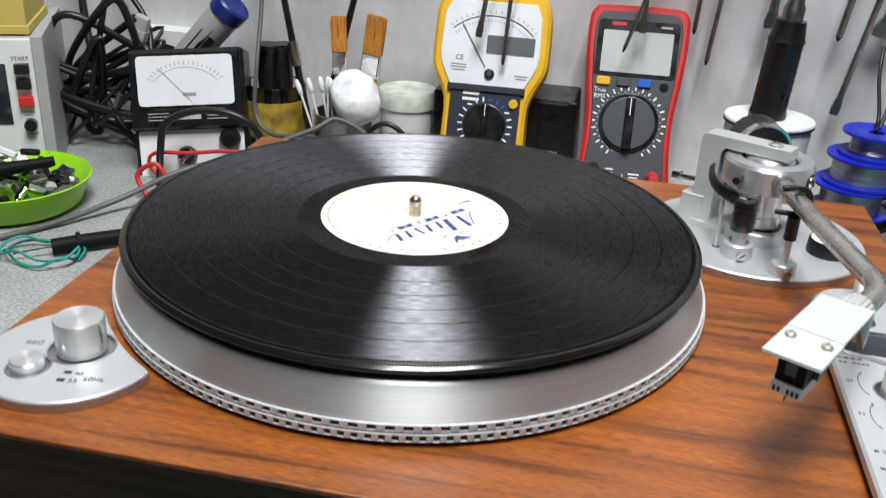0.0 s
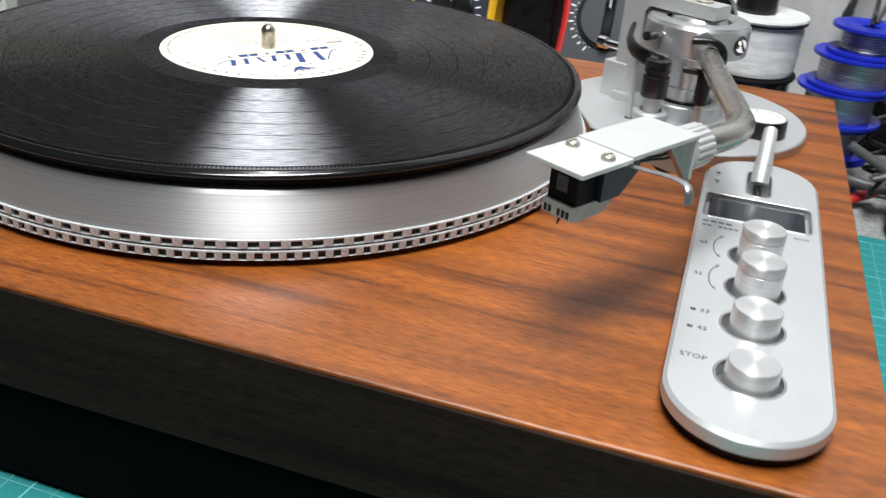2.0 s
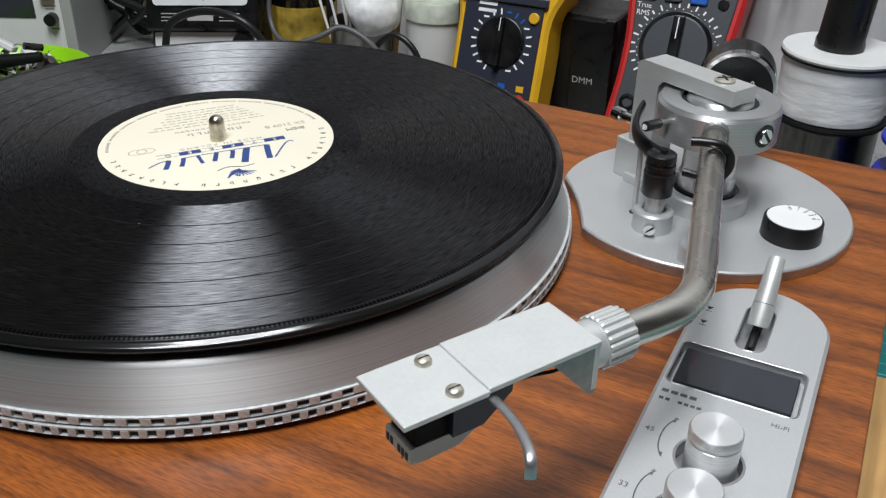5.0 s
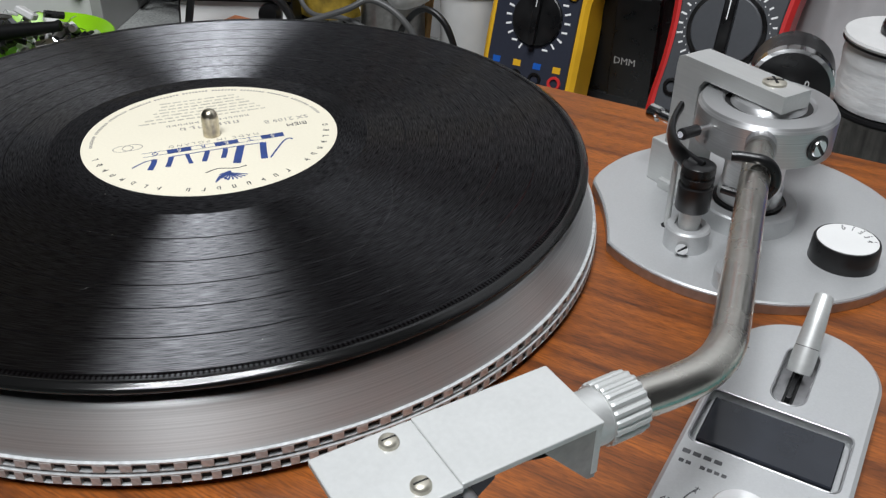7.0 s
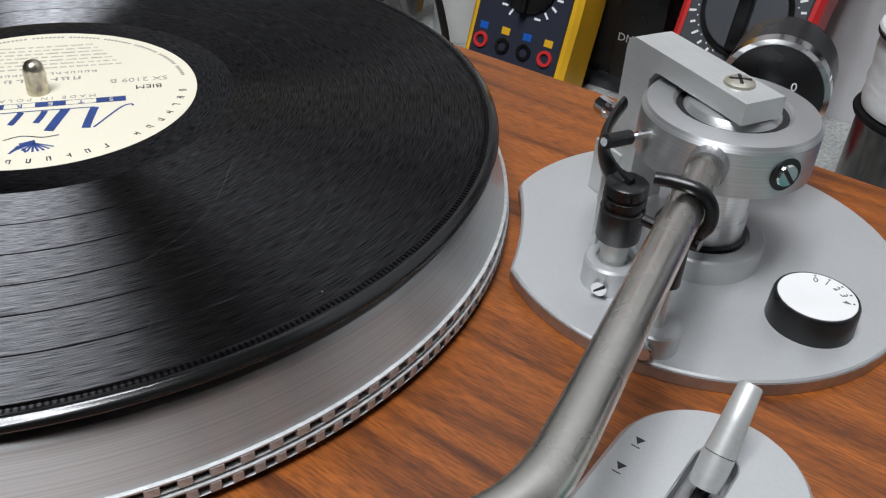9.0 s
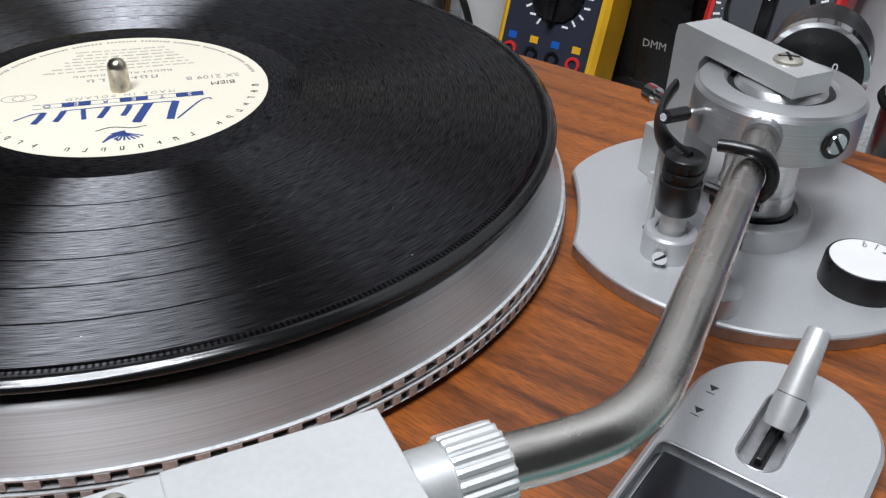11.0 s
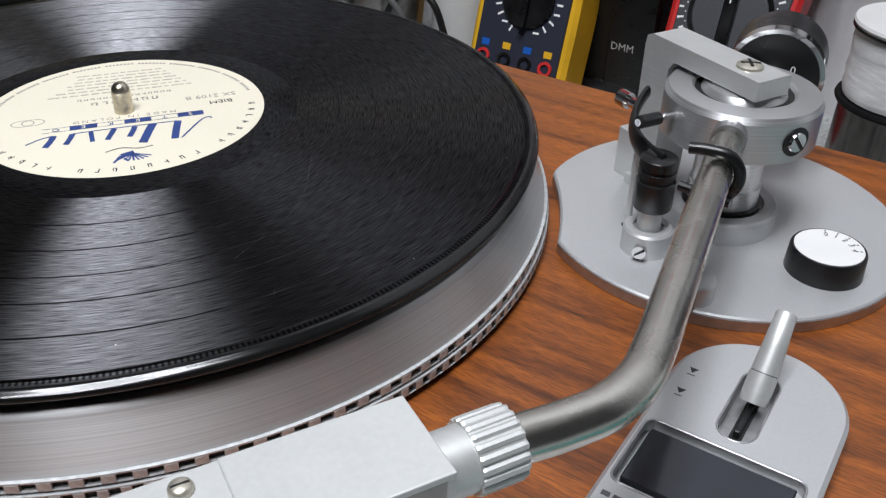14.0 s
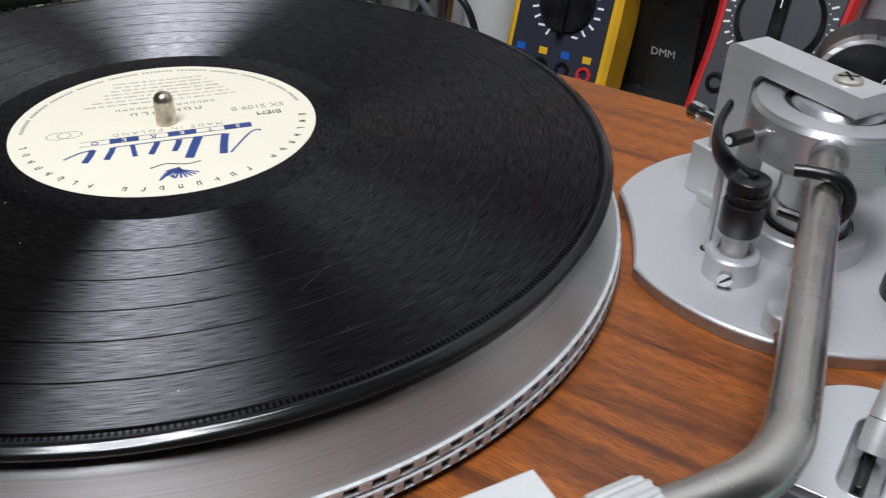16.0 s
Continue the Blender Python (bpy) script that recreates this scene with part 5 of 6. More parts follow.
def parts_bowl():
    m = thing("parts_bowl", "lime green plastic bowl filled with small electronic scrap", "bowl", pose(-0.402, 0.203, 0.0))
    part("dish", lathe([(0, 0.0), (0.048, 0.0), (0.056, 0.005), (0.064, 0.024), (0.0662, 0.0275), (0.0650, 0.0280), (0.0615, 0.0245), (0.053, 0.008), (0.046, 0.004), (0, 0.004)], 64), GREEN, m, "", 50)
    for i in range(130):
        a, r = random.uniform(0, 6.28), 0.052 * math.sqrt(random.random())
        s = random.uniform(0.003, 0.010)
        z = 0.010 + random.uniform(0.2, 1.0) * 0.036 * (1.1 - (r / 0.056) ** 2)
        mm = random.choice((BLACK, BLACK, LIGHT_GREY, STEEL, WHITE, CHROME, BLACK, GREY_PLASTIC))
        b = box(-s, s, -s * 0.6, s * 0.6, -s * 0.35, s * 0.35, s * 0.12, 1) if i % 3 else sweep([(-s, 0, 0), (s, 0, 0)], s * 0.4, 10)
        sc = thing("electronic_part", "small loose electronic component in the bowl", "component", pose(-0.402 + r * math.cos(a), 0.203 + r * math.sin(a), z, random.uniform(-40, 40), random.uniform(-40, 40), random.uniform(0, 360)), "scrap in the bowl")
        part("body", b, mm, sc)
        if i % 2:
            part("lead", sweep(smooth_line([(s * 0.8, 0, 0), (s * 1.6, 0.001, 0.001), (s * 2.2, 0.003, -0.001)], 3), 0.0004, 5), CHROME, sc)
    p = thing("soldering_probe", "black probe handle resting across the bowl rim", "probe", pose(0, 0, 0))
    part("handle", sweep(smooth_line([(-0.430, 0.150, 0.040), (-0.400, 0.168, 0.042), (-0.380, 0.182, 0.044), (-0.355, 0.200, 0.047)], 4), 0.0085, 16, end_radius=0.004), RUBBER, p, "", 50)


def cable(points, radius, material, label, per=8, name="cable"):
    c = thing(name, label, "cable")
    part("jacket", sweep(smooth_line(points, per), radius, 8), material, c, "", 60)
    return c


def coil(cx, cy, cz, r, turns, tilt, radius, material, label, squash=0.7):
    pts = []
    for i in range(turns * 10 + 1):
        a = 2 * math.pi * i / 10
        rr = r * (1 + 0.12 * math.sin(i * 1.7))
        p = Vector((rr * math.cos(a), rr * squash * math.sin(a), 0.002 * i / 5 + 0.004 * math.sin(i * 2.3)))
        p = Matrix.Rotation(radians(tilt), 3, "X") @ p
        pts.append((cx + p.x, cy + p.y, max(radius, cz + p.z)))
    return cable(pts, radius, material, label, 5)


def jar_group():
    j = thing("brush_jar", "clear plastic jar with a yellow band for its contents, holding tool handles", "jar", pose(-0.2350, 0.392, 0.0))
    part("glass", lathe([(0, 0.0), (0.030, 0.0), (0.031, 0.004), (0.031, 0.078), (0.029, 0.080), (0.0285, 0.078), (0.0285, 0.005), (0, 0.004)], 40), GLASS, j, "", 50)
    # Yellow band round the glass, added for the jar's brown-yellow contents.
    part("label", lathe([(0.0312, 0.030), (0.0315, 0.032), (0.0315, 0.064), (0.0312, 0.066)], 40), AMBER, j, "streaked yellow band standing for the contents")
    for dx, dy, tilt in ((-0.010, -0.004, 4), (0.012, 0.002, -3)):
        h = thing("hand_tool", "black ribbed tool handle standing in the jar", "tool", pose(-0.2350 + dx, 0.392 + dy, 0.006, 0, tilt, 0), "tools in the jar")
        part("grip", lathe([(0, 0), (0.004, 0), (0.004, 0.065), (0.0095, 0.068), (0.0105, 0.085), (0.0095, 0.105), (0.0118, 0.108), (0.0118, 0.112), (0, 0.112)], 20), BLACK, h, "", 40)
    s = thing("swab_cup", "steel cup holding cotton swabs and brushes", "cup", pose(-0.1600, 0.372, 0.0))
    part("cup", lathe([(0, 0), (0.026, 0), (0.0265, 0.002), (0.0265, 0.062), (0.0272, 0.0635), (0.0255, 0.0635), (0.0250, 0.062), (0.0250, 0.004), (0, 0.003)], 40), STEEL, s, "", 50)
    for i in range(7):
        q = thing("cotton_swab", "white cotton swab standing in the cup", "cotton swab", pose(-0.1720 + 0.0035 * (i % 4), 0.362 + 0.005 * (i % 3), 0.006, -3 + 2 * (i % 3), -20 + 5 * i, 0), "cotton swabs")
        part("stick", sweep([(0, 0, 0), (0, 0, 0.080)], 0.0012, 8), WHITE, q)
        part("tip", lathe([(0, 0.074), (0.0022, 0.077), (0.0026, 0.084), (0.0018, 0.090), (0, 0.091)], 12), COTTON, q, "", 70)
    w = thing("cotton_ball", "large white cotton wool ball resting on the cup", "cotton wool", pose(-0.1440, 0.366, 0.080))
    b = bmesh.new()
    bmesh.ops.create_icosphere(b, subdivisions=4, radius=0.0245)
    for v in b.verts:
        n = noise.noise(v.co * 45) * 0.0045 + noise.noise(v.co * 130) * 0.0014
        v.co += v.co.normalized() * n
        v.co.z *= 1.05
    part("wool", b, COTTON, w, "", 180)
    for x, y, lean, yaw, wd, hb in ((-0.1640, 0.392, -2, 8, 0.0135, 0.032), (-0.1500, 0.396, 7, -4, 0.0180, 0.036)):
        p = thing("flat_brush", "flat paintbrush with orange bristles and a steel ferrule", "paintbrush", pose(x, y, 0.004, 0, lean, yaw), "brushes in the cup")
        part("handle", slab(rounded(wd * 0.85, 0.086, 0.002, 0, 0.047), -0.003, 0.003, 0.001), PINE, p, "pale wooden handle").matrix_local = pose(0, 0, 0, 90, 0, 0)
        part("ferrule", box(-wd / 2, wd / 2, -0.0045, 0.0045, 0.090, 0.113, 0.001), CHROME, p, "shiny ferrule")
        b = bmesh.new()
        for i in range(18):
            for k in range(4):
                bx, by = -wd / 2 + wd * (i + 0.5) / 18, -0.0034 + 0.0023 * k
                sweep([(bx, by, 0.112), (bx * 1.10 + random.uniform(-0.0004, 0.0004), by * 0.8, 0.113 + hb + random.uniform(-0.0015, 0.001))], 0.00075, 5, b, end_radius=0.0004)
        part("bristles", b, BRISTLE, p, "orange bristles")
    for x, y, ly, lx in ((-0.190, 0.385, -12, 3), (-0.196, 0.392, 14, 2)):
        p = thing("long_brush", "long black-handled artist brush leaning on the wall", "paintbrush", pose(x, y, 0.003, -lx, ly, 0), "brushes in the cup")
        part("handle", sweep([(0, 0, 0), (0, 0, 0.050), (0, 0, 0.110), (0, 0, 0.200)], 0.0042, 12, end_radius=0.0030), BLACK, p)
        part("ferrule", sweep([(0, 0, 0.098), (0, 0, 0.122)], 0.0052, 12), BRASS, p)
    c = thing("plastic_tub", "white plastic tub with a greenish stained lid", "tub", pose(-0.1020, 0.402, 0.0))
    part("body", lathe([(0, 0), (0.024, 0), (0.0255, 0.003), (0.0265, 0.070), (0, 0.070)], 40), WHITE, c, "", 40)
    part("lid", lathe([(0, 0.068), (0.0285, 0.068), (0.0285, 0.083), (0.0275, 0.0845), (0.024, 0.0835), (0, 0.0835)], 48), surface("stained_lid", (0.52, 0.56, 0.48), 0.5, stain=0.30, stain_scale=60), c, "", 40)


def marker():
    m = thing("marker_pen", "thick grey marker with a dark blue cap leaning on the wall", "marker", pose(-0.316, 0.390, 0.106, 0, 43, 0))
    part("barrel", lathe([(0, -0.040), (0.013, -0.040), (0.0145, -0.036), (0.0165, 0.050), (0, 0.050)], 32), LIGHT_GREY, m, "", 40)
    part("cap", lathe([(0, 0.049), (0.0178, 0.049), (0.0182, 0.062), (0.0160, 0.064), (0.0150, 0.062), (0, 0.061)], 32), surface("navy_plastic", (0.01, 0.02, 0.16), 0.35, stain=0.1), m, "dark blue cap", 40)
    bars([(0.003, 0.020, 0.003, 0.030, 0), (-0.004, 0.014, 0.0015, 0.028, 0), (0.009, 0.010, 0.007, 0.036, 0)], 0.0155, BLACK, m, "print").matrix_local = pose(0, 0, 0, 90, 0, 0)


def solder_spool(cx, cy, z0, h, r, core, dirty=SOLDER):
    s = thing("solder_spool", "blue plastic spool wound with grey solder wire", "solder spool", pose(cx, cy, z0), "stack of solder spools")
    for z in (0.0, h - 0.0025):
        part("flange", lathe([(0.006, z), (r, z), (r + 0.0004, z + 0.0012), (r, z + 0.0025), (0.010, z + 0.0025), (0.008, z + 0.0015), (0.006, z + 0.0015), (0.006, z)], 48), BLUE, s, "blue flange", 50)
    b = lathe([(0.006, 0.0024), (core, 0.0024), *[(core + 0.0006 * (i % 2), 0.0024 + (h - 0.005) * (i + 0.5) / 16) for i in range(16)], (core, h - 0.0026), (0.006, h - 0.0026)], 40)
    part("winding", b, dirty, s, "wound solder wire", 60)


def right_group():
    t = thing("metal_can", "tall bare metal can on the bench", "can", pose(0.2240, 0.335, 0.0))
    part("can", lathe([(0, 0), (0.033, 0), (0.034, 0.002), (0.0335, 0.0605), (0.0345, 0.0625), (0.0345, 0.0640), (0, 0.0640)], 48), DARK_STEEL, t, "", 40)
    s = thing("ribbon_spool", "white spool wound with white tape on the can", "spool", pose(0.2240, 0.335, 0.064))
    part("winding", lathe([(0, 0.004), (0.0335, 0.004), (0.0345, 0.009), (0.0338, 0.012), (0.0348, 0.018), (0.0340, 0.022), (0.0345, 0.029), (0.0350, 0.034), (0.0340, 0.043), (0, 0.043)], 56), TAPE, s, "ribbed white winding", 60)
    for z, mm in ((0.0, RUBBER), (0.0425, WHITE)):
        part("flange", lathe([(0, z), (0.0362, z), (0.0368, z + 0.0015), (0.0362, z + 0.003), (0.012, z + 0.003), (0, z + 0.003)], 56), mm, s, "", 40)
    part("flange_gap", lathe([(0.034, 0.0400), (0.0367, 0.0412), (0.0367, 0.0424), (0.034, 0.0424)], 56), BLACK, s, "dark line under the top flange")
    h = thing("soldering_iron", "black-handled soldering iron standing in the spool", "soldering iron", pose(0.2215, 0.335, 0.1095, 0, 3, 0))
    part("handle", lathe([(0, 0), (0.0150, 0.0), (0.0152, 0.004), (0.0142, 0.008), (0.0140, 0.062), (0.0150, 0.064), (0.0135, 0.068), (0.0120, 0.080), (0, 0.080)], 32), BLACK, h, "black grip", 40)
    part("barrel", lathe([(0, 0.079), (0.0085, 0.080), (0.0085, 0.090), (0.0065, 0.094), (0.0060, 0.180), (0, 0.180)], 24), STEEL, h, "steel barrel", 40)
    for cx, cy, z0, hh, r, core in ((0.289, 0.290, 0.0, 0.028, 0.0290, 0.018), (0.287, 0.288, 0.0285, 0.0240, 0.0290, 0.020), (0.289, 0.287, 0.0530, 0.0240, 0.0300, 0.0225), (0.293, 0.287, 0.0775, 0.0225, 0.0285, 0.0225), (0.2965, 0.287, 0.1003, 0.0190, 0.0245, 0.0165)):
        solder_spool(cx, cy, z0, hh, r, core)


def hanging_tools():
    rack = thing("tool_rack", "plain wooden tool rack fixed to the wall above the bench", "rack")
    part("rail", box(-0.25, 0.60, 0.352, 0.362, 0.300, 0.308, 0.001), STEEL, rack)
    part("rail", box(-0.25, 0.60, 0.420, 0.430, 0.300, 0.308, 0.001), STEEL, rack)
    for bx in (-0.24, 0.17, 0.59):
        part("bracket", box(bx - 0.004, bx + 0.004, 0.352, 0.452, 0.292, 0.300, 0.001), STEEL, rack)
    for x, y, tip, r, kind, lean in ((-0.028, 0.352, 0.150, 0.0022, "flat", 8), (-0.005, 0.352, 0.127, 0.0019, "round", 3), (0.0975, 0.362, 0.146, 0.0017, "round", 16), (0.112, 0.372, 0.162, 0.0022, "flat", 0), (0.1585, 0.425, 0.155, 0.0021, "cross", 2), (0.1735, 0.425, 0.128, 0.0021, "cross", 4),
                                     (0.2230, 0.425, 0.166, 0.0040, "flat", 2), (0.2825, 0.425, 0.160, 0.0032, "cross", 7), (0.2930, 0.425, 0.094, 0.0028, "flat", 9), (0.3170, 0.425, 0.166, 0.0065, "flat", 14)):
        L = 0.302 - tip
        s = thing("screwdriver", "steel-shafted screwdriver hanging tip down from the rack", "screwdriver", pose(x, y, tip, 0, lean, 0), "hanging screwdrivers")
        if kind == "flat":
            part("shaft", sweep([(0, 0, 0.014), (0, 0, L)], r, 12), STEEL, s)
            b = bmesh.new()
            slab([(-r * 1.25, 0), (r * 1.25, 0), (r * 1.5, 0.006), (r, 0.016), (-r, 0.016), (-r * 1.5, 0.006)], -r * 0.4, r * 0.4, bm=b)
            bmesh.ops.rotate(b, verts=b.verts, matrix=Matrix.Rotation(math.pi / 2, 3, 'X'))
            part("blade", b, STEEL, s)
        else:
            part("shaft", sweep([(0, 0, 0.004), (0, 0, L)], r, 12), STEEL, s)
            part("tip", sweep([(0, 0, 0.0045), (0, 0, 0)], r, 8, end_radius=r * 0.3), BLACK, s)
        part("grip", lathe([(0, L - 0.002), (0.008, L), (0.010, L + 0.02), (0.010, L + 0.07), (0.006, L + 0.08), (0, L + 0.08)], 16), RED if x < 0.1 else BLACK, s)


def left_cables():
    K = "tangled black cable hanging behind the instruments"
    for i in range(5):
        rnd = random.Random(40 + i)
        pts = []
        for k in range(9):
            a = 2 * math.pi * (k / 8 * rnd.uniform(0.9, 1.5) + rnd.random())
            rr = rnd.uniform(0.85, 1.3)
            pts.append((-0.408 + rnd.uniform(-0.02, 0.025) + 0.058 * rr * math.cos(a), 0.385 + rnd.uniform(-0.035, 0.04), max(0.006, 0.068 + 0.060 * rr * math.sin(a) + rnd.uniform(-0.01, 0.015))))
        cable(pts, rnd.choice((0.0022, 0.0030, 0.0038)), CABLE, K)
    cable([(-0.475, 0.43, 0.24), (-0.462, 0.43, 0.17), (-0.452, 0.42, 0.11), (-0.430, 0.40, 0.05), (-0.38, 0.37, 0.010), (-0.33, 0.34, 0.004)], 0.004, CABLE, K)
    cable([(-0.455, 0.44, 0.26), (-0.420, 0.43, 0.17), (-0.385, 0.42, 0.125), (-0.370, 0.40, 0.09), (-0.372, 0.39, 0.03), (-0.36, 0.38, 0.004)], 0.0032, CABLE, K)
    cable([(-0.245, 0.39, 0.26), (-0.243, 0.388, 0.17), (-0.238, 0.355, 0.10), (-0.236, 0.345, 0.06), (-0.215, 0.335, 0.045), (-0.17, 0.325, 0.05), (-0.12, 0.33, 0.03), (-0.09, 0.34, 0.004)], 0.0022, CABLE_GREY, "thin grey cable hanging over the jars")
    cable([(-0.300, 0.270, 0.004), (-0.305, 0.285, 0.035), (-0.300, 0.292, 0.060), (-0.270, 0.300, 0.072), (-0.235, 0.305, 0.068), (-0.215, 0.31, 0.045), (-0.2, 0.30, 0.004)], 0.0034, CABLE, "black test lead arching over the meter")
    cable([(-0.316, 0.298, 0.003), (-0.326, 0.300, 0.015), (-0.318, 0.300, 0.026), (-0.285, 0.302, 0.029), (-0.245, 0.306, 0.034), (-0.215, 0.310, 0.030), (-0.19, 0.315, 0.004)], 0.0018, RED, "thin red test lead in front of the meter")
    cable([(-0.298, 0.245, 0.003), (-0.310, 0.250, 0.022), (-0.292, 0.252, 0.034), (-0.282, 0.250, 0.015), (-0.29, 0.24, 0.003)], 0.0022, RED, "red test lead loop on the bench")
    cable([(-0.43, 0.095, 0.003), (-0.385, 0.115, 0.003), (-0.345, 0.165, 0.004), (-0.310, 0.215, 0.012), (-0.270, 0.250, 0.030), (-0.225, 0.285, 0.040), (-0.17, 0.315, 0.060), (-0.15, 0.33, 0.068), (-0.12, 0.335, 0.05), (-0.1, 0.34, 0.004)], 0.0026, CABLE_GREY, "grey cable lying across the bench")
    cable([(-0.14, 0.335, 0.004), (-0.130, 0.338, 0.045), (-0.110, 0.338, 0.066), (-0.090, 0.338, 0.058), (-0.078, 0.338, 0.030), (-0.07, 0.335, 0.004)], 0.0026, CABLE, "black cable loop beside the tub")
    coil(-0.318, 0.118, 0.002, 0.030, 2, 0, 0.0011, surface("teal_wire", (0.01, 0.25, 0.20), 0.4, stain=0.1), "thin teal wire loop on the bench")
    pr = thing("test_probe", "black test probe with a sharp steel tip on the bench", "test probe", pose(0, 0, 0))
    part("grip", sweep(smooth_line([(-0.3130, 0.1230, 0.0075), (-0.2900, 0.1420, 0.0080), (-0.2500, 0.1730, 0.0080), (-0.2200, 0.1960, 0.0080)], 5), 0.0062, 16), RUBBER, pr, "", 50)
    part("guard", sweep([(-0.2985, 0.1345, 0.0080), (-0.2965, 0.1362, 0.0080)], 0.0085, 16), RUBBER, pr)
    part("needle", sweep([(-0.3350, 0.1060, 0.0060), (-0.3125, 0.1235, 0.0075)], 0.0011, 8), CHROME, pr)
    u = thing("wall_socket", "grey-white wall socket with a plug half hidden by cables", "socket", pose(-0.372, 0.4515, 0.075))
    part("plate", slab(rounded(0.075, 0.075, 0.006), 0, 0.014, 0.003), WHITE, u).matrix_local = pose(0, 0, 0, 90, 0, 0)
    part("cup", lathe([(0, 0.0142), (0.020, 0.0142), (0.021, 0.016), (0.017, 0.0165), (0.016, 0.0145)], 32), DOT, u).matrix_local = pose(0, 0, 0, 90, 0, 0)
    g = thing("terminal_block", "pale plastic cable adaptor hanging in the tangle", "adaptor", pose(-0.378, 0.398, 0.118, 0, 20, 0))
    part("body", box(-0.007, 0.007, -0.005, 0.005, -0.016, 0.014, 0.002), LIGHT_GREY, g)
    part("ribs", box(-0.0075, 0.0075, -0.0055, 0.0055, -0.010, 0.000, 0.001), LIGHT_GREY, g)
    a = thing("brass_plug", "small gold-plated audio plug on a black lead", "plug", pose(-0.385, 0.352, 0.052, 0, 25, 0))
    part("sleeve", sweep([(0, 0, -0.004), (0, 0, 0.016)], 0.0032, 12), BRASS, a)
    part("tail", sweep([(0, 0, 0.015), (0.003, 0, 0.032)], 0.0036, 12, end_radius=0.002), BLACK, a)


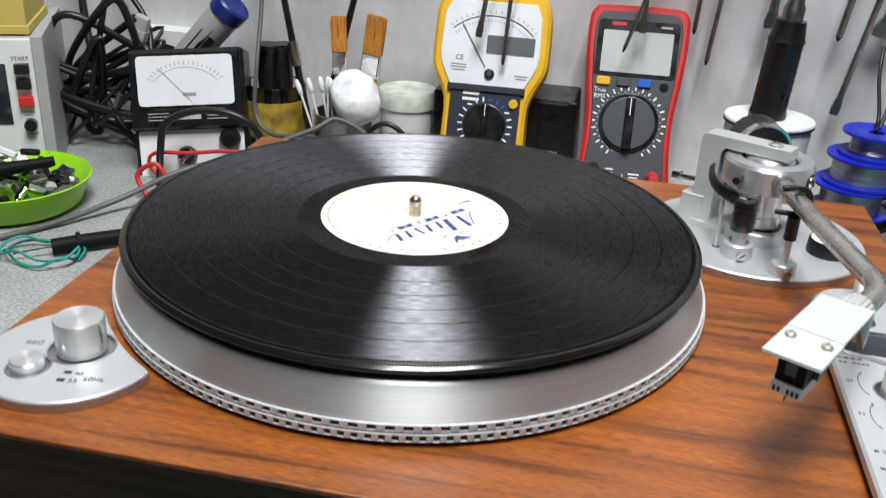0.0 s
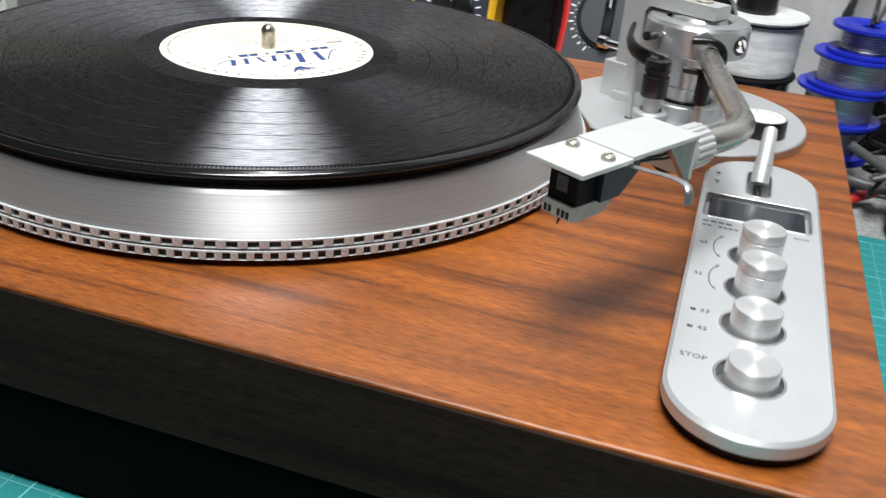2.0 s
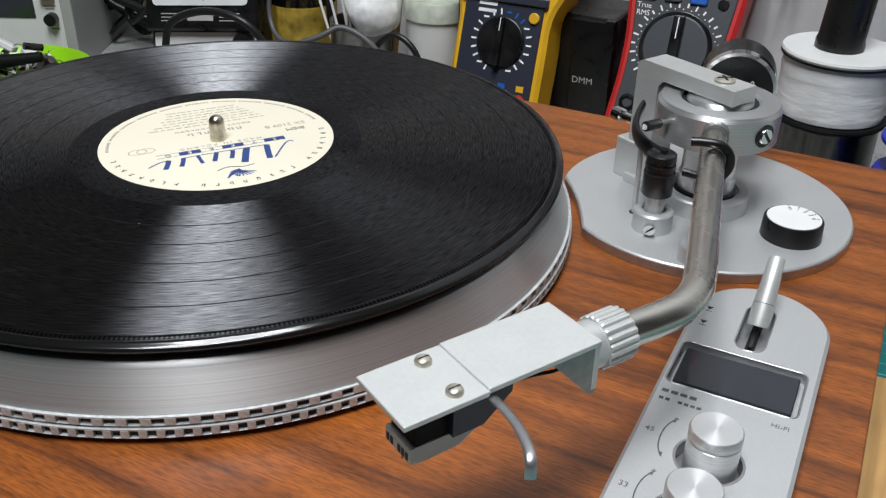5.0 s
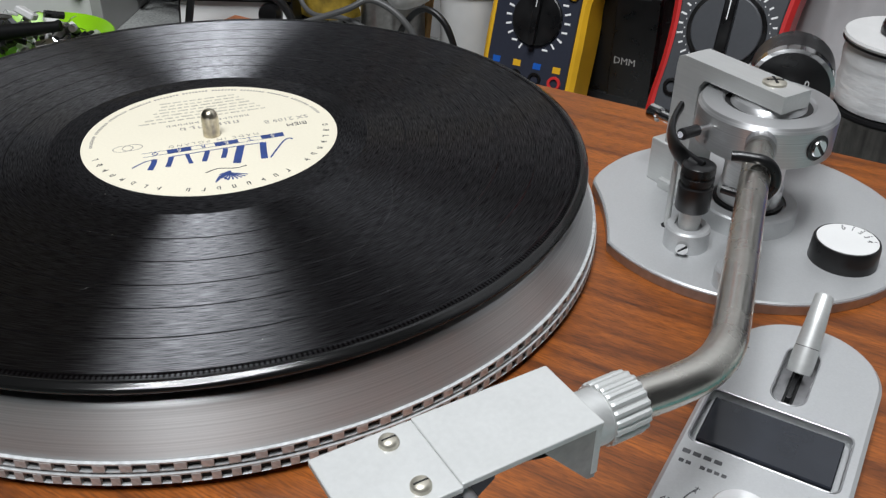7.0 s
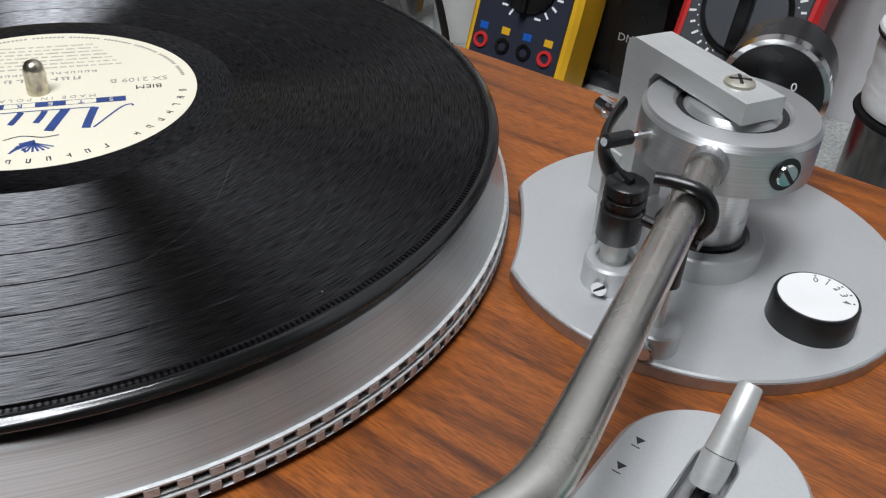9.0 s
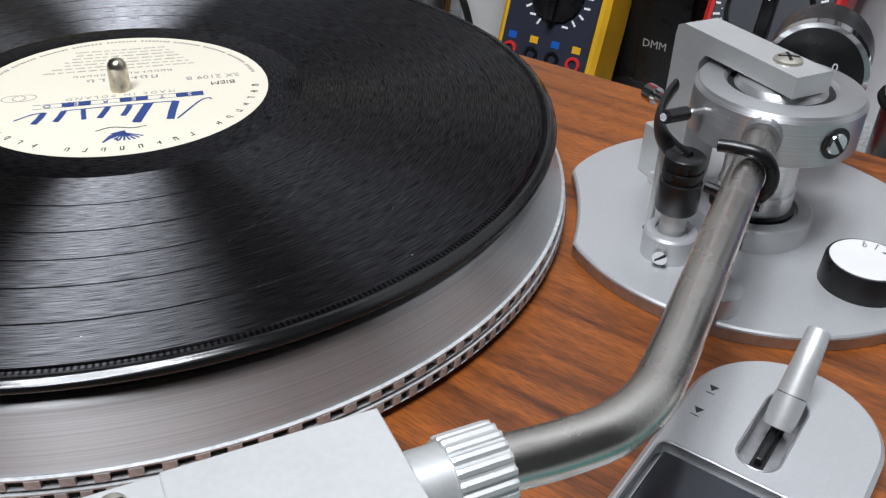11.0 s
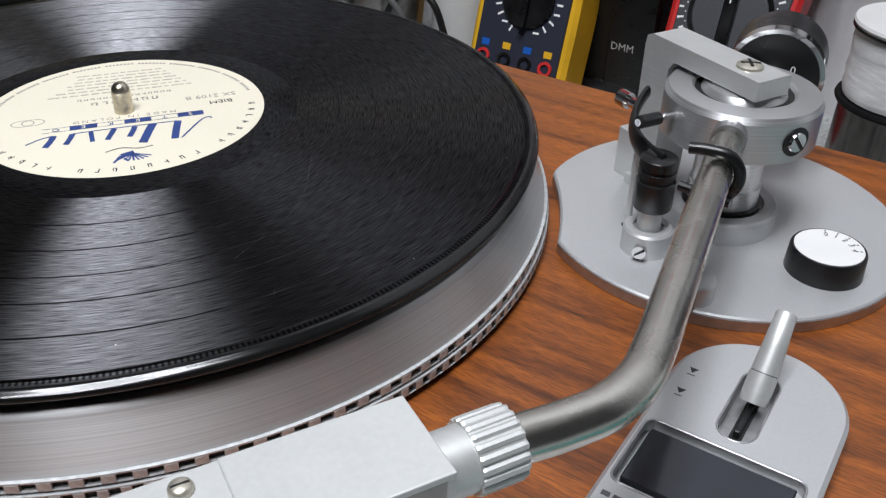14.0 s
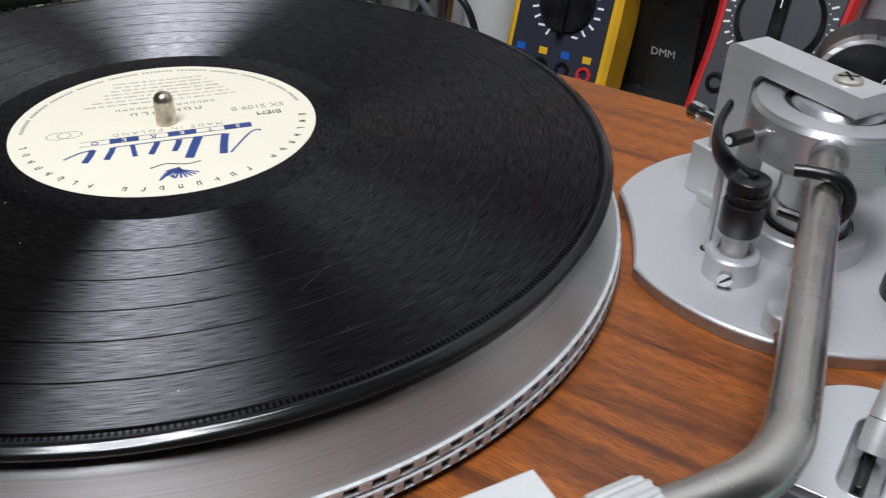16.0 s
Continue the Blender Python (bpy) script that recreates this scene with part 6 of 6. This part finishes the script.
def right_clutter():
    K = "tangled dark cable heaped beside the turntable"
    for i in range(16):
        rnd = random.Random(90 + i)
        pts = []
        cx, cy = rnd.uniform(0.335, 0.43), rnd.uniform(0.25, 0.38)
        for k in range(8):
            a = 2 * math.pi * (k / 7 * rnd.uniform(0.8, 1.6) + rnd.random())
            r = rnd.uniform(0.020, 0.055)
            pts.append((cx + r * math.cos(a), cy + 0.7 * r * math.sin(a), 0.006 + 0.055 * rnd.random() * (0.6 + 0.8 * (cy - 0.24) / 0.14)))
        cable(pts, rnd.choice((0.0016, 0.0024, 0.0034)), rnd.choice((CABLE, CABLE, CABLE, CABLE_GREY, RUBBER)), K)
    cable([(0.340, 0.43, 0.120), (0.345, 0.40, 0.105), (0.375, 0.37, 0.085), (0.41, 0.36, 0.080), (0.46, 0.37, 0.06)], 0.0012, DARK_RED, "thin dark red wire over the heap")
    cable([(0.305, 0.36, 0.17), (0.302, 0.34, 0.150), (0.298, 0.30, 0.130), (0.297, 0.292, 0.119)], 0.0016, CABLE, "thin dark wire rising from the spools")
    cable([(0.318, 0.37, 0.20), (0.313, 0.34, 0.165), (0.306, 0.31, 0.135), (0.300, 0.296, 0.1195)], 0.0014, CABLE, "thin dark wire rising from the spools")
    # heavy black lead dropping from above, looping on the bench
    cable([(0.372, 0.300, 0.300), (0.366, 0.290, 0.200), (0.360, 0.275, 0.120), (0.352, 0.262, 0.060), (0.336, 0.240, 0.016), (0.336, 0.205, 0.009), (0.350, 0.160, 0.009), (0.375, 0.100, 0.009), (0.420, 0.030, 0.009), (0.50, -0.03, 0.009)], 0.0048, CABLE, "heavy black mains lead hanging and lying on the mat")
    cable([(0.336, 0.235, 0.020), (0.338, 0.215, 0.008), (0.352, 0.205, 0.006), (0.365, 0.222, 0.007), (0.362, 0.250, 0.012), (0.352, 0.262, 0.022)], 0.0050, CABLE, "heavy black lead looped on the bench")
    p = thing("pliers", "blue-handled pliers lying on the tangle", "pliers", pose(0.372, 0.262, 0.048, 0, -12, 22))
    part("handle", sweep(smooth_line([(-0.025, 0, 0), (0.02, 0.004, 0.002), (0.06, 0.002, 0.0), (0.10, -0.004, 0)], 5), 0.0055, 12, flat=0.7), BLUE_GRIP, p, "blue dipped grip")
    part("handle", sweep(smooth_line([(-0.025, -0.010, -0.004), (0.02, -0.020, -0.004), (0.06, -0.022, -0.004), (0.10, -0.018, -0.004)], 5), 0.0055, 12, flat=0.7), BLUE_GRIP, p, "blue dipped grip")
    part("joint", drum(0.011, -0.008, 0.003, 0.001, 24, (-0.034, -0.005, 0)), STEEL, p)
    part("jaw", sweep([(-0.036, -0.005, -0.002), (-0.066, -0.007, -0.002)], 0.0075, 10, flat=0.6, end_radius=0.003), STEEL, p)
    c = thing("crocodile_clip", "red insulated crocodile clip lying on the bench", "clip", pose(0.316, 0.262, 0.007, 0, -8, 35))
    part("boot", sweep([(-0.018, 0, 0), (-0.004, 0, 0.001), (0.014, 0, 0.001)], 0.0062, 14, flat=0.8, end_radius=0.003), RED, c)
    part("jaw", sweep([(-0.018, 0, 0), (-0.034, 0, 0)], 0.0035, 8, end_radius=0.001), STEEL, c)
    b = thing("grey_instrument", "pale grey instrument standing on the cutting mat", "instrument", pose(0.3660, 0.1880, 0.0032, 0, 0, -14))
    part("case", box(0.0, 0.20, 0.0, 0.16, 0.0, 0.085, 0.003), WHITE, b)
    part("front", box(0.0, 0.20, -0.003, 0.001, 0.030, 0.084, 0.001), WHITE, b, "pale front panel")
    part("skirt", box(0.001, 0.20, -0.004, 0.001, 0.001, 0.028, 0.001), LIGHT_GREY, b)
    v = thing("black_rack", "black slotted equipment housing against the wall", "housing", pose(0.400, 0.405, 0.0))
    part("housing", box(0.0, 0.16, 0.0, 0.045, 0.0, 0.22, 0.003), BLACK, v)
    for i in range(6):
        part("fin", box(0.012, 0.15, -0.006, 0.001, 0.090 + 0.018 * i, 0.097 + 0.018 * i, 0.001), GREY_PLASTIC if i % 2 else LIGHT_GREY, v)
    part("bag", box(-0.075, 0.10, -0.02, 0.040, 0.0, 0.070, 0.006), RUBBER, v, "dark bag behind the cables")
    for i in range(8):
        rnd = random.Random(300 + i)
        x, y = rnd.uniform(0.33, 0.40), rnd.uniform(0.215, 0.30)
        s = thing("loose_fitting", "small metal fitting among the cables", "fitting", pose(x, y, 0.012 + 0.02 * rnd.random(), rnd.uniform(0, 90), rnd.uniform(0, 60), rnd.uniform(0, 360)), "loose fittings")
        part("barrel", lathe([(0.002, -0.006), (0.0055, -0.006), (0.0055, 0.004), (0.0048, 0.006), (0.002, 0.006), (0.002, -0.006)], 16), CHROME if i % 2 else STEEL, s)


red_multimeter()
yellow_multimeter()
analogue_meter()
holster_case()
left_instrument()
parts_bowl()
jar_group()
marker()
right_group()
hanging_tools()
left_cables()
right_clutter()
